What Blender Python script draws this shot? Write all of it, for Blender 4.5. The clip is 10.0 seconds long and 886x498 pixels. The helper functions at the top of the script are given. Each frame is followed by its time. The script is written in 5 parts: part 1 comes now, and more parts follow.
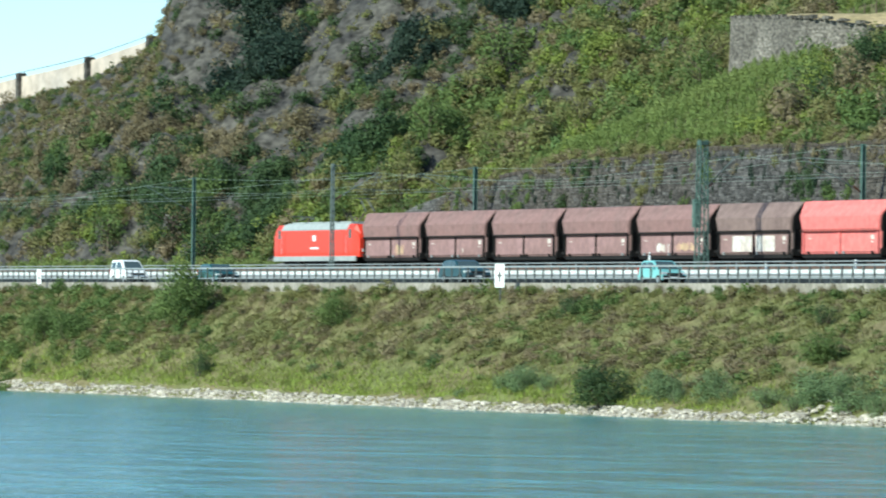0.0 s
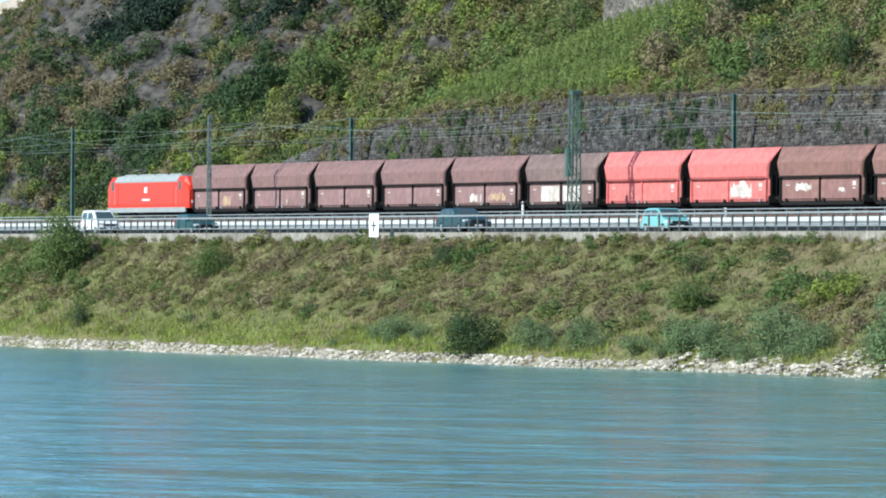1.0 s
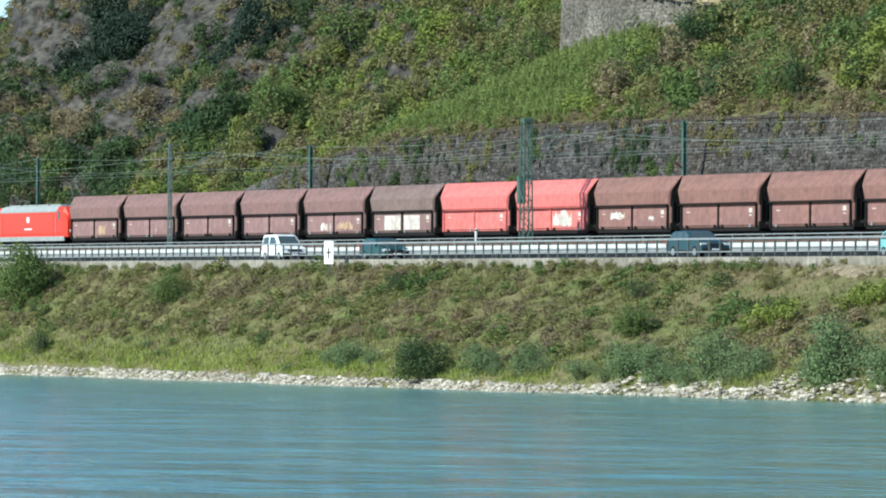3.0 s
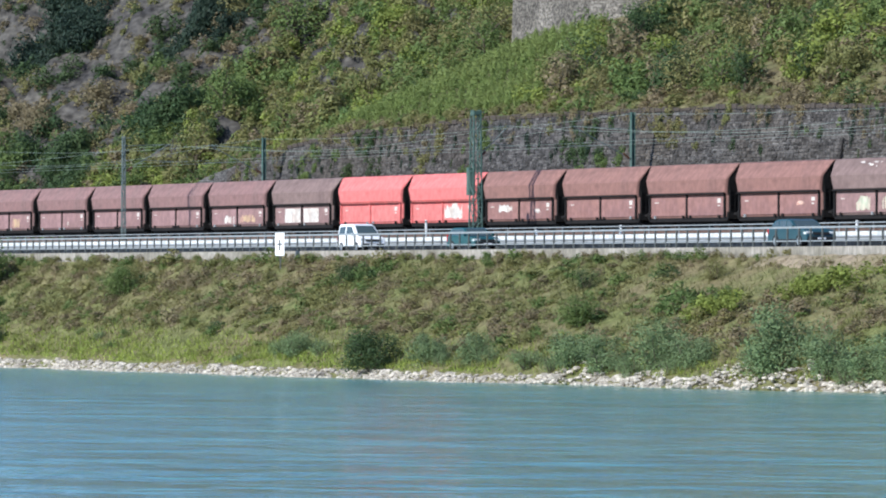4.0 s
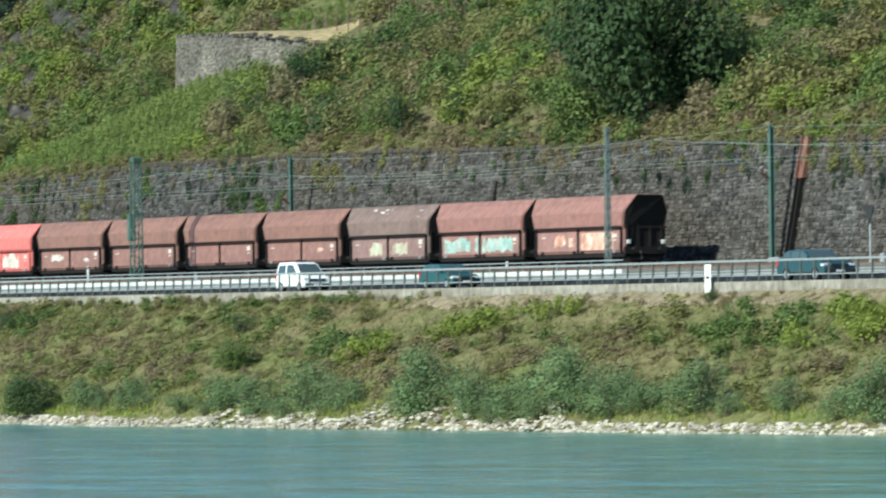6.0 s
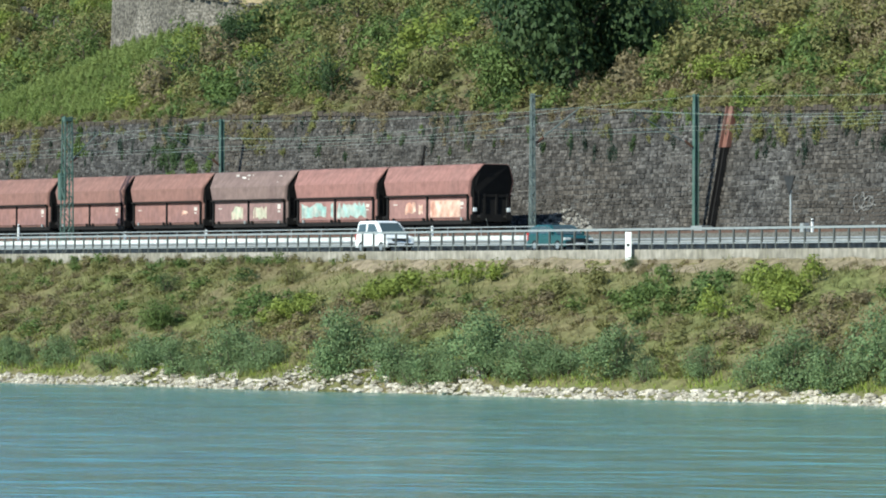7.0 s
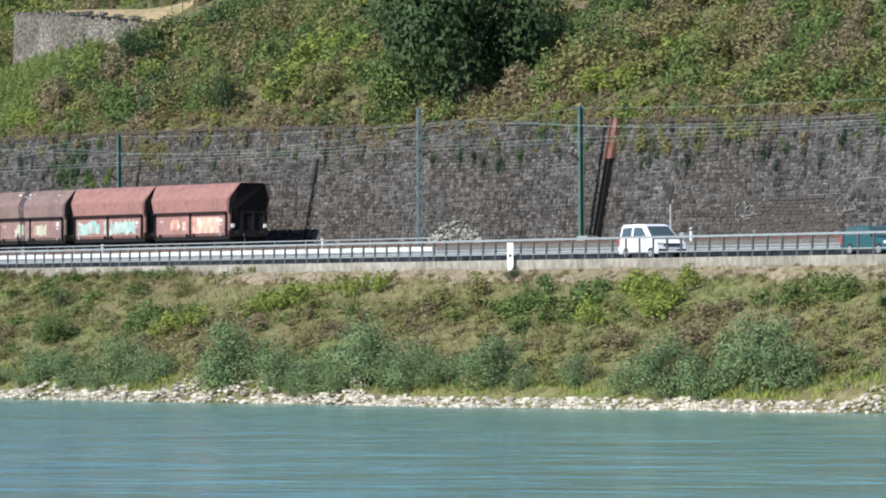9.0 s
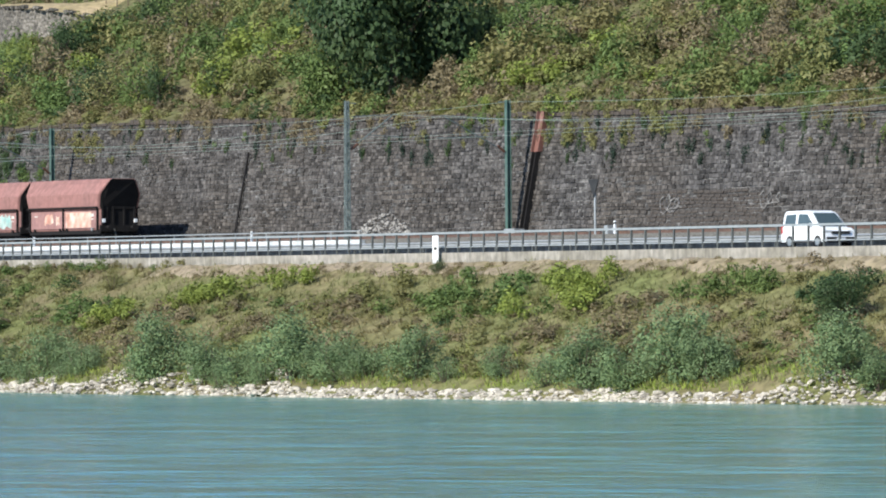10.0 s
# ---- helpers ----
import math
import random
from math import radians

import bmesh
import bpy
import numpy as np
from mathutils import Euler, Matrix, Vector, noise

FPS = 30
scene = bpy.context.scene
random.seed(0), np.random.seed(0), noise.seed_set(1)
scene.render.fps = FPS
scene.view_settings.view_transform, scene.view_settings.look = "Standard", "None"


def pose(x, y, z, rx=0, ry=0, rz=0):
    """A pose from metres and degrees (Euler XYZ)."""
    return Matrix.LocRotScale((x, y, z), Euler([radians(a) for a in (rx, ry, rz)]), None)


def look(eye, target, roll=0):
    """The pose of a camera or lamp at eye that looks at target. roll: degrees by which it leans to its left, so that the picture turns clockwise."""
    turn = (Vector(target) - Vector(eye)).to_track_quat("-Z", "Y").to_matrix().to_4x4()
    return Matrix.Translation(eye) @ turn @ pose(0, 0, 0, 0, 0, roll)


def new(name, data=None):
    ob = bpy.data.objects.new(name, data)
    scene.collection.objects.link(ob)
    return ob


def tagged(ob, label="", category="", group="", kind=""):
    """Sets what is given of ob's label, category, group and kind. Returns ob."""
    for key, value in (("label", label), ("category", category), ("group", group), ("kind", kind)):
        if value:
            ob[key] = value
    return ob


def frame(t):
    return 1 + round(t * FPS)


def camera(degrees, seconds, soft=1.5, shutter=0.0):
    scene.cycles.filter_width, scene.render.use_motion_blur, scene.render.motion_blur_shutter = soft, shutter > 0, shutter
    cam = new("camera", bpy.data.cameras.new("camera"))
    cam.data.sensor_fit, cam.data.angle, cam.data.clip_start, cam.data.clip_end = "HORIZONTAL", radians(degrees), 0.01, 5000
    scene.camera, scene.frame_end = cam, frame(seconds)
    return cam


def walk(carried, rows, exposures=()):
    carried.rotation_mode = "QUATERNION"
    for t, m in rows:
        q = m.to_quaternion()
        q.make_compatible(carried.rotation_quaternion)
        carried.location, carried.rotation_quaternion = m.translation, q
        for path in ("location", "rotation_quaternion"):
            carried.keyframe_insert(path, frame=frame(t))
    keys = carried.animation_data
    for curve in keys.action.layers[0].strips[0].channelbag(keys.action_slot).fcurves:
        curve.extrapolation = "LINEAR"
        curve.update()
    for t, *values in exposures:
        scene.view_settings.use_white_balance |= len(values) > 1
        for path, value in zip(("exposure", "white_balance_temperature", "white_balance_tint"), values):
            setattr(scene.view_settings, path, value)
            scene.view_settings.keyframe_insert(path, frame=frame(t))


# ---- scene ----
cam = camera(8.966, 10.0, soft=1.9, shutter=0.18)
PATH = [
    (0.0, look((324.43, -135.0, 3.71), (48.459, -17.477, 8.861), 0.733)),
    (0.5, look((325.75, -134.99, 3.71), (52.096, -12.11, 7.363), 0.657)),
    (1.0, look((327.07, -134.98, 3.71), (53.396, -12.114, 6.237), 0.435)),
    (1.5, look((328.39, -134.97, 3.71), (53.858, -14.074, 7.604), 0.345)),
    (2.0, look((329.71, -134.97, 3.71), (55.135, -14.187, 8.156), 0.421)),
    (2.5, look((331.03, -134.96, 3.71), (57.242, -12.405, 7.964), 0.393)),
    (3.8, look((334.47, -134.96, 3.71), (61.455, -10.668, 7.173), 0.1)),
    (4.0, look((335.0, -134.97, 3.71), (62.334, -9.903, 7.147), 0.1)),
    (4.5, look((336.33, -134.97, 3.71), (64.762, -7.527, 7.063), -0.242)),
    (5.0, look((337.65, -134.98, 3.71), (67.548, -4.456, 6.72), -0.253)),
    (5.5, look((338.98, -134.98, 3.71), (70.511, -1.13, 6.762), -0.411)),
    (6.0, look((340.3, -134.99, 3.71), (74.82, 4.602, 9.325), -0.69)),
    (6.2, look((340.83, -135.0, 3.71), (76.402, 6.54, 10.212), -0.696)),
    (7.3, look((343.76, -135.03, 3.71), (79.555, 7.056, 6.757), 0.3)),
    (7.5, look((344.29, -135.03, 3.71), (80.57, 7.933, 7.274), -0.053)),
    (8.0, look((345.62, -135.05, 3.71), (82.159, 8.373, 7.972), -0.078)),
    (8.5, look((346.95, -135.07, 3.71), (83.903, 9.106, 8.117), -0.378)),
    (9.0, look((348.28, -135.09, 3.71), (85.835, 10.182, 7.918), -0.391)),
    (9.5, look((349.61, -135.11, 3.71), (87.919, 11.517, 7.614), -0.354)),
    (10.0, look((350.95, -135.14, 3.71), (89.804, 12.478, 7.48), -0.438)),
]
# the white balance drifts: bluer after the first second, greener again towards the sixth
TINTS = [(0.0, 0.67, 6050, -5), (0.6, 0.63, 6000, -2), (1.2, 0.6, 5900, 7), (2.0, 0.59, 5800, 12), (2.5, 0.58, 6100, -3), (4.0, 0.57, 5900, 12), (4.5, 0.57, 5850, 12), (5.0, 0.57, 6000, 0), (5.5, 0.57, 5850, 9), (6.0, 0.6, 6250, -3), (7.3, 0.6, 6250, 3), (8.0, 0.61, 6250, 9), (10.0, 0.68, 6250, 11)]
walk(cam, PATH, TINTS)

# ---- light ----
world = bpy.data.worlds.new("sky")
scene.world = world
world.use_nodes = True
SUN_DIR = Vector((0.2, -0.81, 0.53)).normalized()
SUN_EL = math.asin(SUN_DIR.z)
wn = world.node_tree.nodes
sky = wn.new("ShaderNodeTexSky")
sky.sky_type = "NISHITA"
sky.sun_disc = False
sky.sun_elevation = SUN_EL
sky.sun_rotation = math.atan2(SUN_DIR.x, SUN_DIR.y)
sky.dust_density, sky.ozone_density, sky.air_density, sky.altitude = 0.0, 3.0, 1.0, 2500.0
world.node_tree.links.new(sky.outputs[0], wn["Background"].inputs[0])
wn["Background"].inputs[1].default_value = 0.12
sun = new("sun", bpy.data.lights.new("sun", "SUN"))
sun.data.energy, sun.data.angle, sun.data.color = 4.2, radians(0.5), (1.0, 0.965, 0.87)
sun.matrix_world = look(SUN_DIR * 100, (0, 0, 0))


# ---- materials ----
def mat(name, color, rough=0.7, metal=0.0, var=0.25, scale=3.0, bump=0.0, bscale=None, color2=None, scale2=0.4, spec=0.3, mix2=0.5, stretch=(1, 1, 1), island=0.0, streak=0.0):
    m = bpy.data.materials.new(name)
    m.use_nodes = True
    nt, nd, ln = m.node_tree, m.node_tree.nodes, m.node_tree.links
    b = nd["Principled BSDF"]
    b.inputs["Roughness"].default_value, b.inputs["Metallic"].default_value = rough, metal
    b.inputs["Specular IOR Level"].default_value = spec
    co = nd.new("ShaderNodeTexCoord")
    mp = nd.new("ShaderNodeMapping")
    mp.inputs["Scale"].default_value = stretch
    ln.new(co.outputs["Object"], mp.inputs["Vector"])

    def nz(s, d=4.0):
        n = nd.new("ShaderNodeTexNoise")
        n.inputs["Scale"].default_value, n.inputs["Detail"].default_value = s, d
        ln.new(mp.outputs["Vector"], n.inputs["Vector"])
        return n
    fine, coarse = nz(scale), nz(scale2)
    ramp = nd.new("ShaderNodeMapRange")
    ramp.inputs["From Min"].default_value, ramp.inputs["From Max"].default_value = 0.3, 0.7
    ramp.inputs["To Min"].default_value, ramp.inputs["To Max"].default_value = 1 - var, 1 + var
    ln.new(fine.outputs["Fac"], ramp.inputs["Value"])
    mx = nd.new("ShaderNodeMix")
    mx.data_type = "RGBA"
    mx.inputs["A"].default_value = (*color, 1)
    mx.inputs["B"].default_value = (*(color2 or color), 1)
    sharp = nd.new("ShaderNodeMapRange")
    sharp.inputs["From Min"].default_value, sharp.inputs["From Max"].default_value = 0.5 - 0.15, 0.5 + 0.15
    sharp.inputs["To Max"].default_value = mix2 * 2
    ln.new(coarse.outputs["Fac"], sharp.inputs["Value"])
    ln.new(sharp.outputs["Result"], mx.inputs["Factor"])
    mul = nd.new("ShaderNodeVectorMath")
    mul.operation = "SCALE"
    ln.new(mx.outputs["Result"], mul.inputs[0])
    last = ramp.outputs["Result"]
    if island:
        g = nd.new("ShaderNodeNewGeometry")
        r = nd.new("ShaderNodeMapRange")
        r.inputs["To Min"].default_value, r.inputs["To Max"].default_value = 1 - island, 1 + island
        ln.new(g.outputs["Random Per Island"], r.inputs["Value"])
        mm = nd.new("ShaderNodeMath")
        mm.operation = "MULTIPLY"
        ln.new(last, mm.inputs[0]), ln.new(r.outputs["Result"], mm.inputs[1])
        last = mm.outputs[0]
    if streak:
        mp2 = nd.new("ShaderNodeMapping")
        mp2.inputs["Scale"].default_value = (2.5, 2.5, 0.25)
        ln.new(co.outputs["Object"], mp2.inputs["Vector"])
        n = nd.new("ShaderNodeTexNoise")
        n.inputs["Scale"].default_value, n.inputs["Detail"].default_value = 1.6, 5
        ln.new(mp2.outputs["Vector"], n.inputs["Vector"])
        r = nd.new("ShaderNodeMapRange")
        r.inputs["From Min"].default_value, r.inputs["From Max"].default_value = 0.35, 0.65
        r.inputs["To Min"].default_value, r.inputs["To Max"].default_value = 1 - streak, 1 + streak
        ln.new(n.outputs["Fac"], r.inputs["Value"])
        mm = nd.new("ShaderNodeMath")
        mm.operation = "MULTIPLY"
        ln.new(last, mm.inputs[0]), ln.new(r.outputs["Result"], mm.inputs[1])
        last = mm.outputs[0]
    ln.new(last, mul.inputs["Scale"])
    ln.new(mul.outputs["Vector"], b.inputs["Base Color"])
    if bump:
        bp = nd.new("ShaderNodeBump")
        bp.inputs["Strength"].default_value = min(1, bump)
        bp.inputs["Distance"].default_value = 0.1 * max(1, bump)
        src = nz(bscale or scale, 6)
        ln.new(src.outputs["Fac"], bp.inputs["Height"])
        ln.new(bp.outputs["Normal"], b.inputs["Normal"])
    return m


def leaf_mat(name, c1, c2):
    m = mat(name, c1, rough=0.55, var=0.22, scale=0.9, color2=c2, scale2=0.12, spec=0.15, island=0.15, mix2=0.5)
    nd, ln = m.node_tree.nodes, m.node_tree.links
    b = nd["Principled BSDF"]
    tr = nd.new("ShaderNodeBsdfTranslucent")
    src = b.inputs["Base Color"].links[0].from_socket
    ln.new(src, tr.inputs["Color"])
    mx = nd.new("ShaderNodeMixShader")
    mx.inputs[0].default_value = 0.3
    ln.new(b.outputs[0], mx.inputs[1]), ln.new(tr.outputs[0], mx.inputs[2])
    ln.new(mx.outputs[0], nd["Material Output"].inputs["Surface"])
    return m


def glass_mat(name, color=(0.05, 0.06, 0.07)):
    m = mat(name, color, rough=0.08, var=0.05, spec=0.6)
    return m


def stone_mat(name, c1, c2, mortar, w=0.55, h=0.22):
    """Coursed rubble masonry: blocks of uneven tone with recessed joints."""
    m = bpy.data.materials.new(name)
    m.use_nodes = True
    nd, ln = m.node_tree.nodes, m.node_tree.links
    b = nd["Principled BSDF"]
    b.inputs["Roughness"].default_value = 0.9
    b.inputs["Specular IOR Level"].default_value = 0.15
    co = nd.new("ShaderNodeTexCoord")
    sep = nd.new("ShaderNodeSeparateXYZ")
    ln.new(co.outputs["Object"], sep.inputs[0])
    com = nd.new("ShaderNodeCombineXYZ")
    ln.new(sep.outputs["X"], com.inputs["X"]), ln.new(sep.outputs["Z"], com.inputs["Y"])
    wob = nd.new("ShaderNodeTexNoise")
    wob.inputs["Scale"].default_value, wob.inputs["Detail"].default_value = 1.7, 3
    ln.new(co.outputs["Object"], wob.inputs["Vector"])
    sub = nd.new("ShaderNodeVectorMath")
    sub.operation = "MULTIPLY_ADD"
    sub.inputs[1].default_value = (0.5, 0.22, 0)
    ln.new(wob.outputs["Color"], sub.inputs[0]), ln.new(com.outputs[0], sub.inputs[2])
    br = nd.new("ShaderNodeTexBrick")
    br.inputs["Color1"].default_value, br.inputs["Color2"].default_value, br.inputs["Mortar"].default_value = (*c1, 1), (*c2, 1), (*mortar, 1)
    br.inputs["Scale"].default_value, br.inputs["Mortar Size"].default_value = 1.0, 0.03
    br.inputs["Brick Width"].default_value, br.inputs["Row Height"].default_value = w, h
    br.inputs["Bias"].default_value = -0.25
    ln.new(sub.outputs[0], br.inputs["Vector"])

    def noise_mul(scale, lo, hi, col, stretch=(1, 1, 1), a=0.35, z=0.65):
        mp = nd.new("ShaderNodeMapping")
        mp.inputs["Scale"].default_value = stretch
        ln.new(co.outputs["Object"], mp.inputs["Vector"])
        n = nd.new("ShaderNodeTexNoise")
        n.inputs["Scale"].default_value, n.inputs["Detail"].default_value = scale, 5
        ln.new(mp.outputs[0], n.inputs["Vector"])
        r = nd.new("ShaderNodeMapRange")
        r.inputs["From Min"].default_value, r.inputs["From Max"].default_value = a, z
        r.inputs["To Min"].default_value, r.inputs["To Max"].default_value = lo, hi
        ln.new(n.outputs["Fac"], r.inputs["Value"])
        v = nd.new("ShaderNodeVectorMath")
        v.operation = "SCALE"
        ln.new(col, v.inputs[0]), ln.new(r.outputs["Result"], v.inputs["Scale"])
        return v.outputs["Vector"]
    c = noise_mul(0.16, 0.7, 1.35, br.outputs["Color"])
    c = noise_mul(4.2, 0.45, 1.5, c)
    c = noise_mul(0.7, 0.85, 1.15, c, (1, 1, 0.3))
    ln.new(c, b.inputs["Base Color"])
    n2 = nd.new("ShaderNodeTexNoise")
    n2.inputs["Scale"].default_value, n2.inputs["Detail"].default_value = 4.0, 5
    ln.new(co.outputs["Object"], n2.inputs["Vector"])
    mm = nd.new("ShaderNodeMath")
    mm.operation = "MULTIPLY_ADD"
    mm.inputs[1].default_value = -1.2
    ln.new(br.outputs["Fac"], mm.inputs[0]), ln.new(n2.outputs["Fac"], mm.inputs[2])
    bp = nd.new("ShaderNodeBump")
    bp.inputs["Strength"].default_value, bp.inputs["Distance"].default_value = 1.0, 0.12
    ln.new(mm.outputs[0], bp.inputs["Height"]), ln.new(bp.outputs["Normal"], b.inputs["Normal"])
    return m


M = {}
# light and dark streaks of reflection on the ripples are put into the colour
M["water"] = mat("river_water", (0.078, 0.228, 0.2), rough=0.14, var=0.25, scale=0.24, scale2=0.03, color2=(0.105, 0.262, 0.232), spec=0.5, stretch=(1, 1, 1))
M["bank"] = mat("bank_grass", (0.15, 0.162, 0.06), rough=0.9, var=0.35, scale=2.2, color2=(0.185, 0.155, 0.08), scale2=0.22, bump=1.0, bscale=3.0, spec=0.1)
M["hill"] = mat("hill_soil", (0.115, 0.125, 0.05), rough=0.95, var=0.4, scale=1.2, color2=(0.155, 0.13, 0.07), scale2=0.12, bump=1.5, bscale=1.4, spec=0.1)
M["rock"] = mat("slate_rock", (0.088, 0.08, 0.068), rough=0.9, var=0.65, scale=1.1, color2=(0.042, 0.039, 0.037), scale2=0.3, bump=3.0, bscale=0.8, spec=0.2, stretch=(1, 1, 1.6))
M["asphalt"] = mat("asphalt", (0.075, 0.075, 0.075), rough=0.85, var=0.15, scale=6, color2=(0.1, 0.098, 0.095), scale2=0.3)
M["concrete"] = mat("pale_concrete", (0.33, 0.3, 0.255), rough=0.9, var=0.2, scale=2.5, color2=(0.21, 0.19, 0.15), scale2=0.5, bump=0.3, streak=0.2)
M["whitewall"] = mat("white_painted_concrete", (0.68, 0.69, 0.66), rough=0.8, var=0.1, scale=2, color2=(0.5, 0.52, 0.5), scale2=0.6, streak=0.15)
M["ballast"] = mat("ballast", (0.15, 0.142, 0.125), rough=0.95, var=0.4, scale=9, bump=1.0, bscale=12)
M["steel"] = mat("galvanised_steel", (0.4, 0.41, 0.4), rough=0.5, metal=0.5, var=0.12, scale=2)
M["post"] = mat("weathered_steel_post", (0.115, 0.12, 0.112), rough=0.6, metal=0.3, var=0.15, scale=2)
M["railsteel"] = mat("rusty_rail", (0.17, 0.1, 0.07), rough=0.55, metal=0.6, var=0.2, scale=3)
M["mastgreen"] = mat("green_mast_paint", (0.06, 0.115, 0.092), rough=0.6, var=0.2, scale=2, color2=(0.09, 0.135, 0.115), scale2=0.8)
M["mastgrey"] = mat("grey_mast_steel", (0.13, 0.16, 0.15), rough=0.6, var=0.15, scale=2)
M["wire"] = mat("copper_wire", (0.3, 0.36, 0.3), rough=0.5, metal=0.3, var=0.1)
# this black also carries the shade of wagon ends and chute trough
M["black"] = mat("black_steel_soot_and_shade", (0.011, 0.0095, 0.009), rough=0.9, var=0.3, scale=2)
M["insul"] = mat("brown_insulator", (0.12, 0.06, 0.04), rough=0.3)
M["plinth"] = mat("darker_grey_concrete", (0.17, 0.17, 0.16), rough=0.9, var=0.25, scale=2, color2=(0.11, 0.11, 0.1), scale2=0.5, streak=0.2)
M["white"] = mat("white_sign_paint", (0.82, 0.82, 0.8), rough=0.5, var=0.04, scale=3)
M["limestone"] = mat("limewashed_stone", (0.33, 0.31, 0.28), rough=0.9, var=0.3, scale=3, color2=(0.22, 0.2, 0.18), scale2=0.9, bump=0.5)
M["fadedpaint"] = mat("faded_white_wall_paint", (0.27, 0.26, 0.24), rough=0.8, var=0.35, scale=4, color2=(0.16, 0.15, 0.14), scale2=1.5)
M["shore"] = mat("pale_shore_stone", (0.48, 0.43, 0.355), rough=0.9, var=0.3, scale=3, color2=(0.3, 0.265, 0.215), scale2=0.7, island=0.35, bump=0.5)
M["wallstone"] = stone_mat("slate_masonry", (0.088, 0.083, 0.078), (0.034, 0.033, 0.032), (0.14, 0.132, 0.122), 0.5, 0.19)
M["wallblock"] = mat("slate_blocks", (0.078, 0.073, 0.07), rough=0.9, var=0.4, scale=5, color2=(0.083, 0.072, 0.062), scale2=0.1, bump=0.6, spec=0.15, island=0.5, streak=0.3)
M["wallblock_single"] = mat("slate_block", (0.07, 0.066, 0.063), rough=0.9, var=0.4, scale=4, color2=(0.085, 0.068, 0.055), scale2=0.8, bump=0.6, spec=0.15)
M["ruinstone"] = stone_mat("rubble_masonry", (0.2, 0.178, 0.15), (0.115, 0.104, 0.092), (0.165, 0.148, 0.125), 0.55, 0.26)
M["soil_verge"] = mat("dry_brown_soil", (0.27, 0.215, 0.145), rough=0.95, var=0.35, scale=2.5, color2=(0.2, 0.165, 0.095), scale2=0.4, bump=0.6)
M["strawgrass"] = mat("dry_straw_grass", (0.42, 0.32, 0.18), rough=0.95, var=0.3, scale=2, color2=(0.3, 0.24, 0.12), scale2=0.4, bump=0.6)
M["farwall"] = mat("sunlit_sandstone_wall", (0.5, 0.41, 0.33), rough=0.9, var=0.2, scale=0.8, color2=(0.42, 0.36, 0.31), scale2=0.15, bump=0.4)
M["wood"] = mat("bark", (0.11, 0.085, 0.06), rough=0.9, var=0.3, scale=4, bump=0.6)
M["rust"] = mat("rust_red_steel", (0.2, 0.11, 0.09), rough=0.75, var=0.25, scale=2, color2=(0.18, 0.08, 0.06), scale2=0.7)
L = {
    # extra-dark leaf colour holds the shade of rock hollows; wall tufts share it
    "deep": leaf_mat("shade_dark_leaves", (0.03, 0.05, 0.036), (0.04, 0.062, 0.04)),
    "dark": leaf_mat("dark_green_leaves", (0.052, 0.09, 0.038), (0.072, 0.105, 0.04)),
    "mid": leaf_mat("green_leaves", (0.115, 0.172, 0.054), (0.15, 0.195, 0.06)),
    "olive": leaf_mat("olive_leaves", (0.2, 0.21, 0.074), (0.235, 0.21, 0.088)),
    "yellow": leaf_mat("yellow_green_leaves", (0.245, 0.29, 0.065), (0.21, 0.25, 0.06)),
    "brown": leaf_mat("dry_brown_scrub", (0.215, 0.18, 0.1), (0.245, 0.195, 0.115)),
    "grey": leaf_mat("grey_green_willow_leaves", (0.2, 0.265, 0.125), (0.155, 0.22, 0.095)),
    "vine": leaf_mat("vine_leaves", (0.185, 0.24, 0.07), (0.21, 0.255, 0.078)),
    "grass": leaf_mat("grass_blades", (0.175, 0.19, 0.068), (0.21, 0.178, 0.085)),
    "fresh": leaf_mat("fresh_grass_blades", (0.29, 0.34, 0.07), (0.25, 0.31, 0.065)),
}


# ---- builders ----
def part(name, bm, material, parent=None, label=""):
    me = bpy.data.meshes.new(name)
    if isinstance(bm, bmesh.types.BMesh):
        bm.to_mesh(me)
        bm.free()
    else:
        v, fcs = bm
        me.from_pydata(v, [], fcs)
    me.materials.append(material)
    ob = new(name, me)
    if parent:
        ob.parent = parent
    if label:
        ob["label"] = label
    return ob


def np_mesh(name, verts, n, material, parent=None):
    """A mesh of separate polygons of n corners each, out of an array of corners."""
    me = bpy.data.meshes.new(name)
    verts = np.asarray(verts, dtype=np.float32).reshape(-1, 3)
    k, p = len(verts), len(verts) // n
    me.vertices.add(k)
    me.vertices.foreach_set("co", verts.ravel())
    me.loops.add(k)
    me.loops.foreach_set("vertex_index", np.arange(k, dtype=np.int32))
    me.polygons.add(p)
    me.polygons.foreach_set("loop_start", np.arange(0, k, n, dtype=np.int32))
    me.update(calc_edges=True)
    me.materials.append(material)
    ob = new(name, me)
    if parent:
        ob.parent = parent
    return ob


def box(bm, x0, x1, y0, y1, z0, z1, bevel=0.0):
    r = bmesh.ops.create_cube(bm, size=1.0, matrix=Matrix.Translation(((x0 + x1) / 2, (y0 + y1) / 2, (z0 + z1) / 2)) @ Matrix.Diagonal((x1 - x0, y1 - y0, z1 - z0, 1)))
    if bevel:
        es = list({e for v in r["verts"] for e in v.link_edges})
        bmesh.ops.bevel(bm, geom=es, offset=bevel, segments=2, affect="EDGES", clamp_overlap=True)
    return bm


def bx(*a, bevel=0.0):
    return box(bmesh.new(), *a, bevel=bevel)


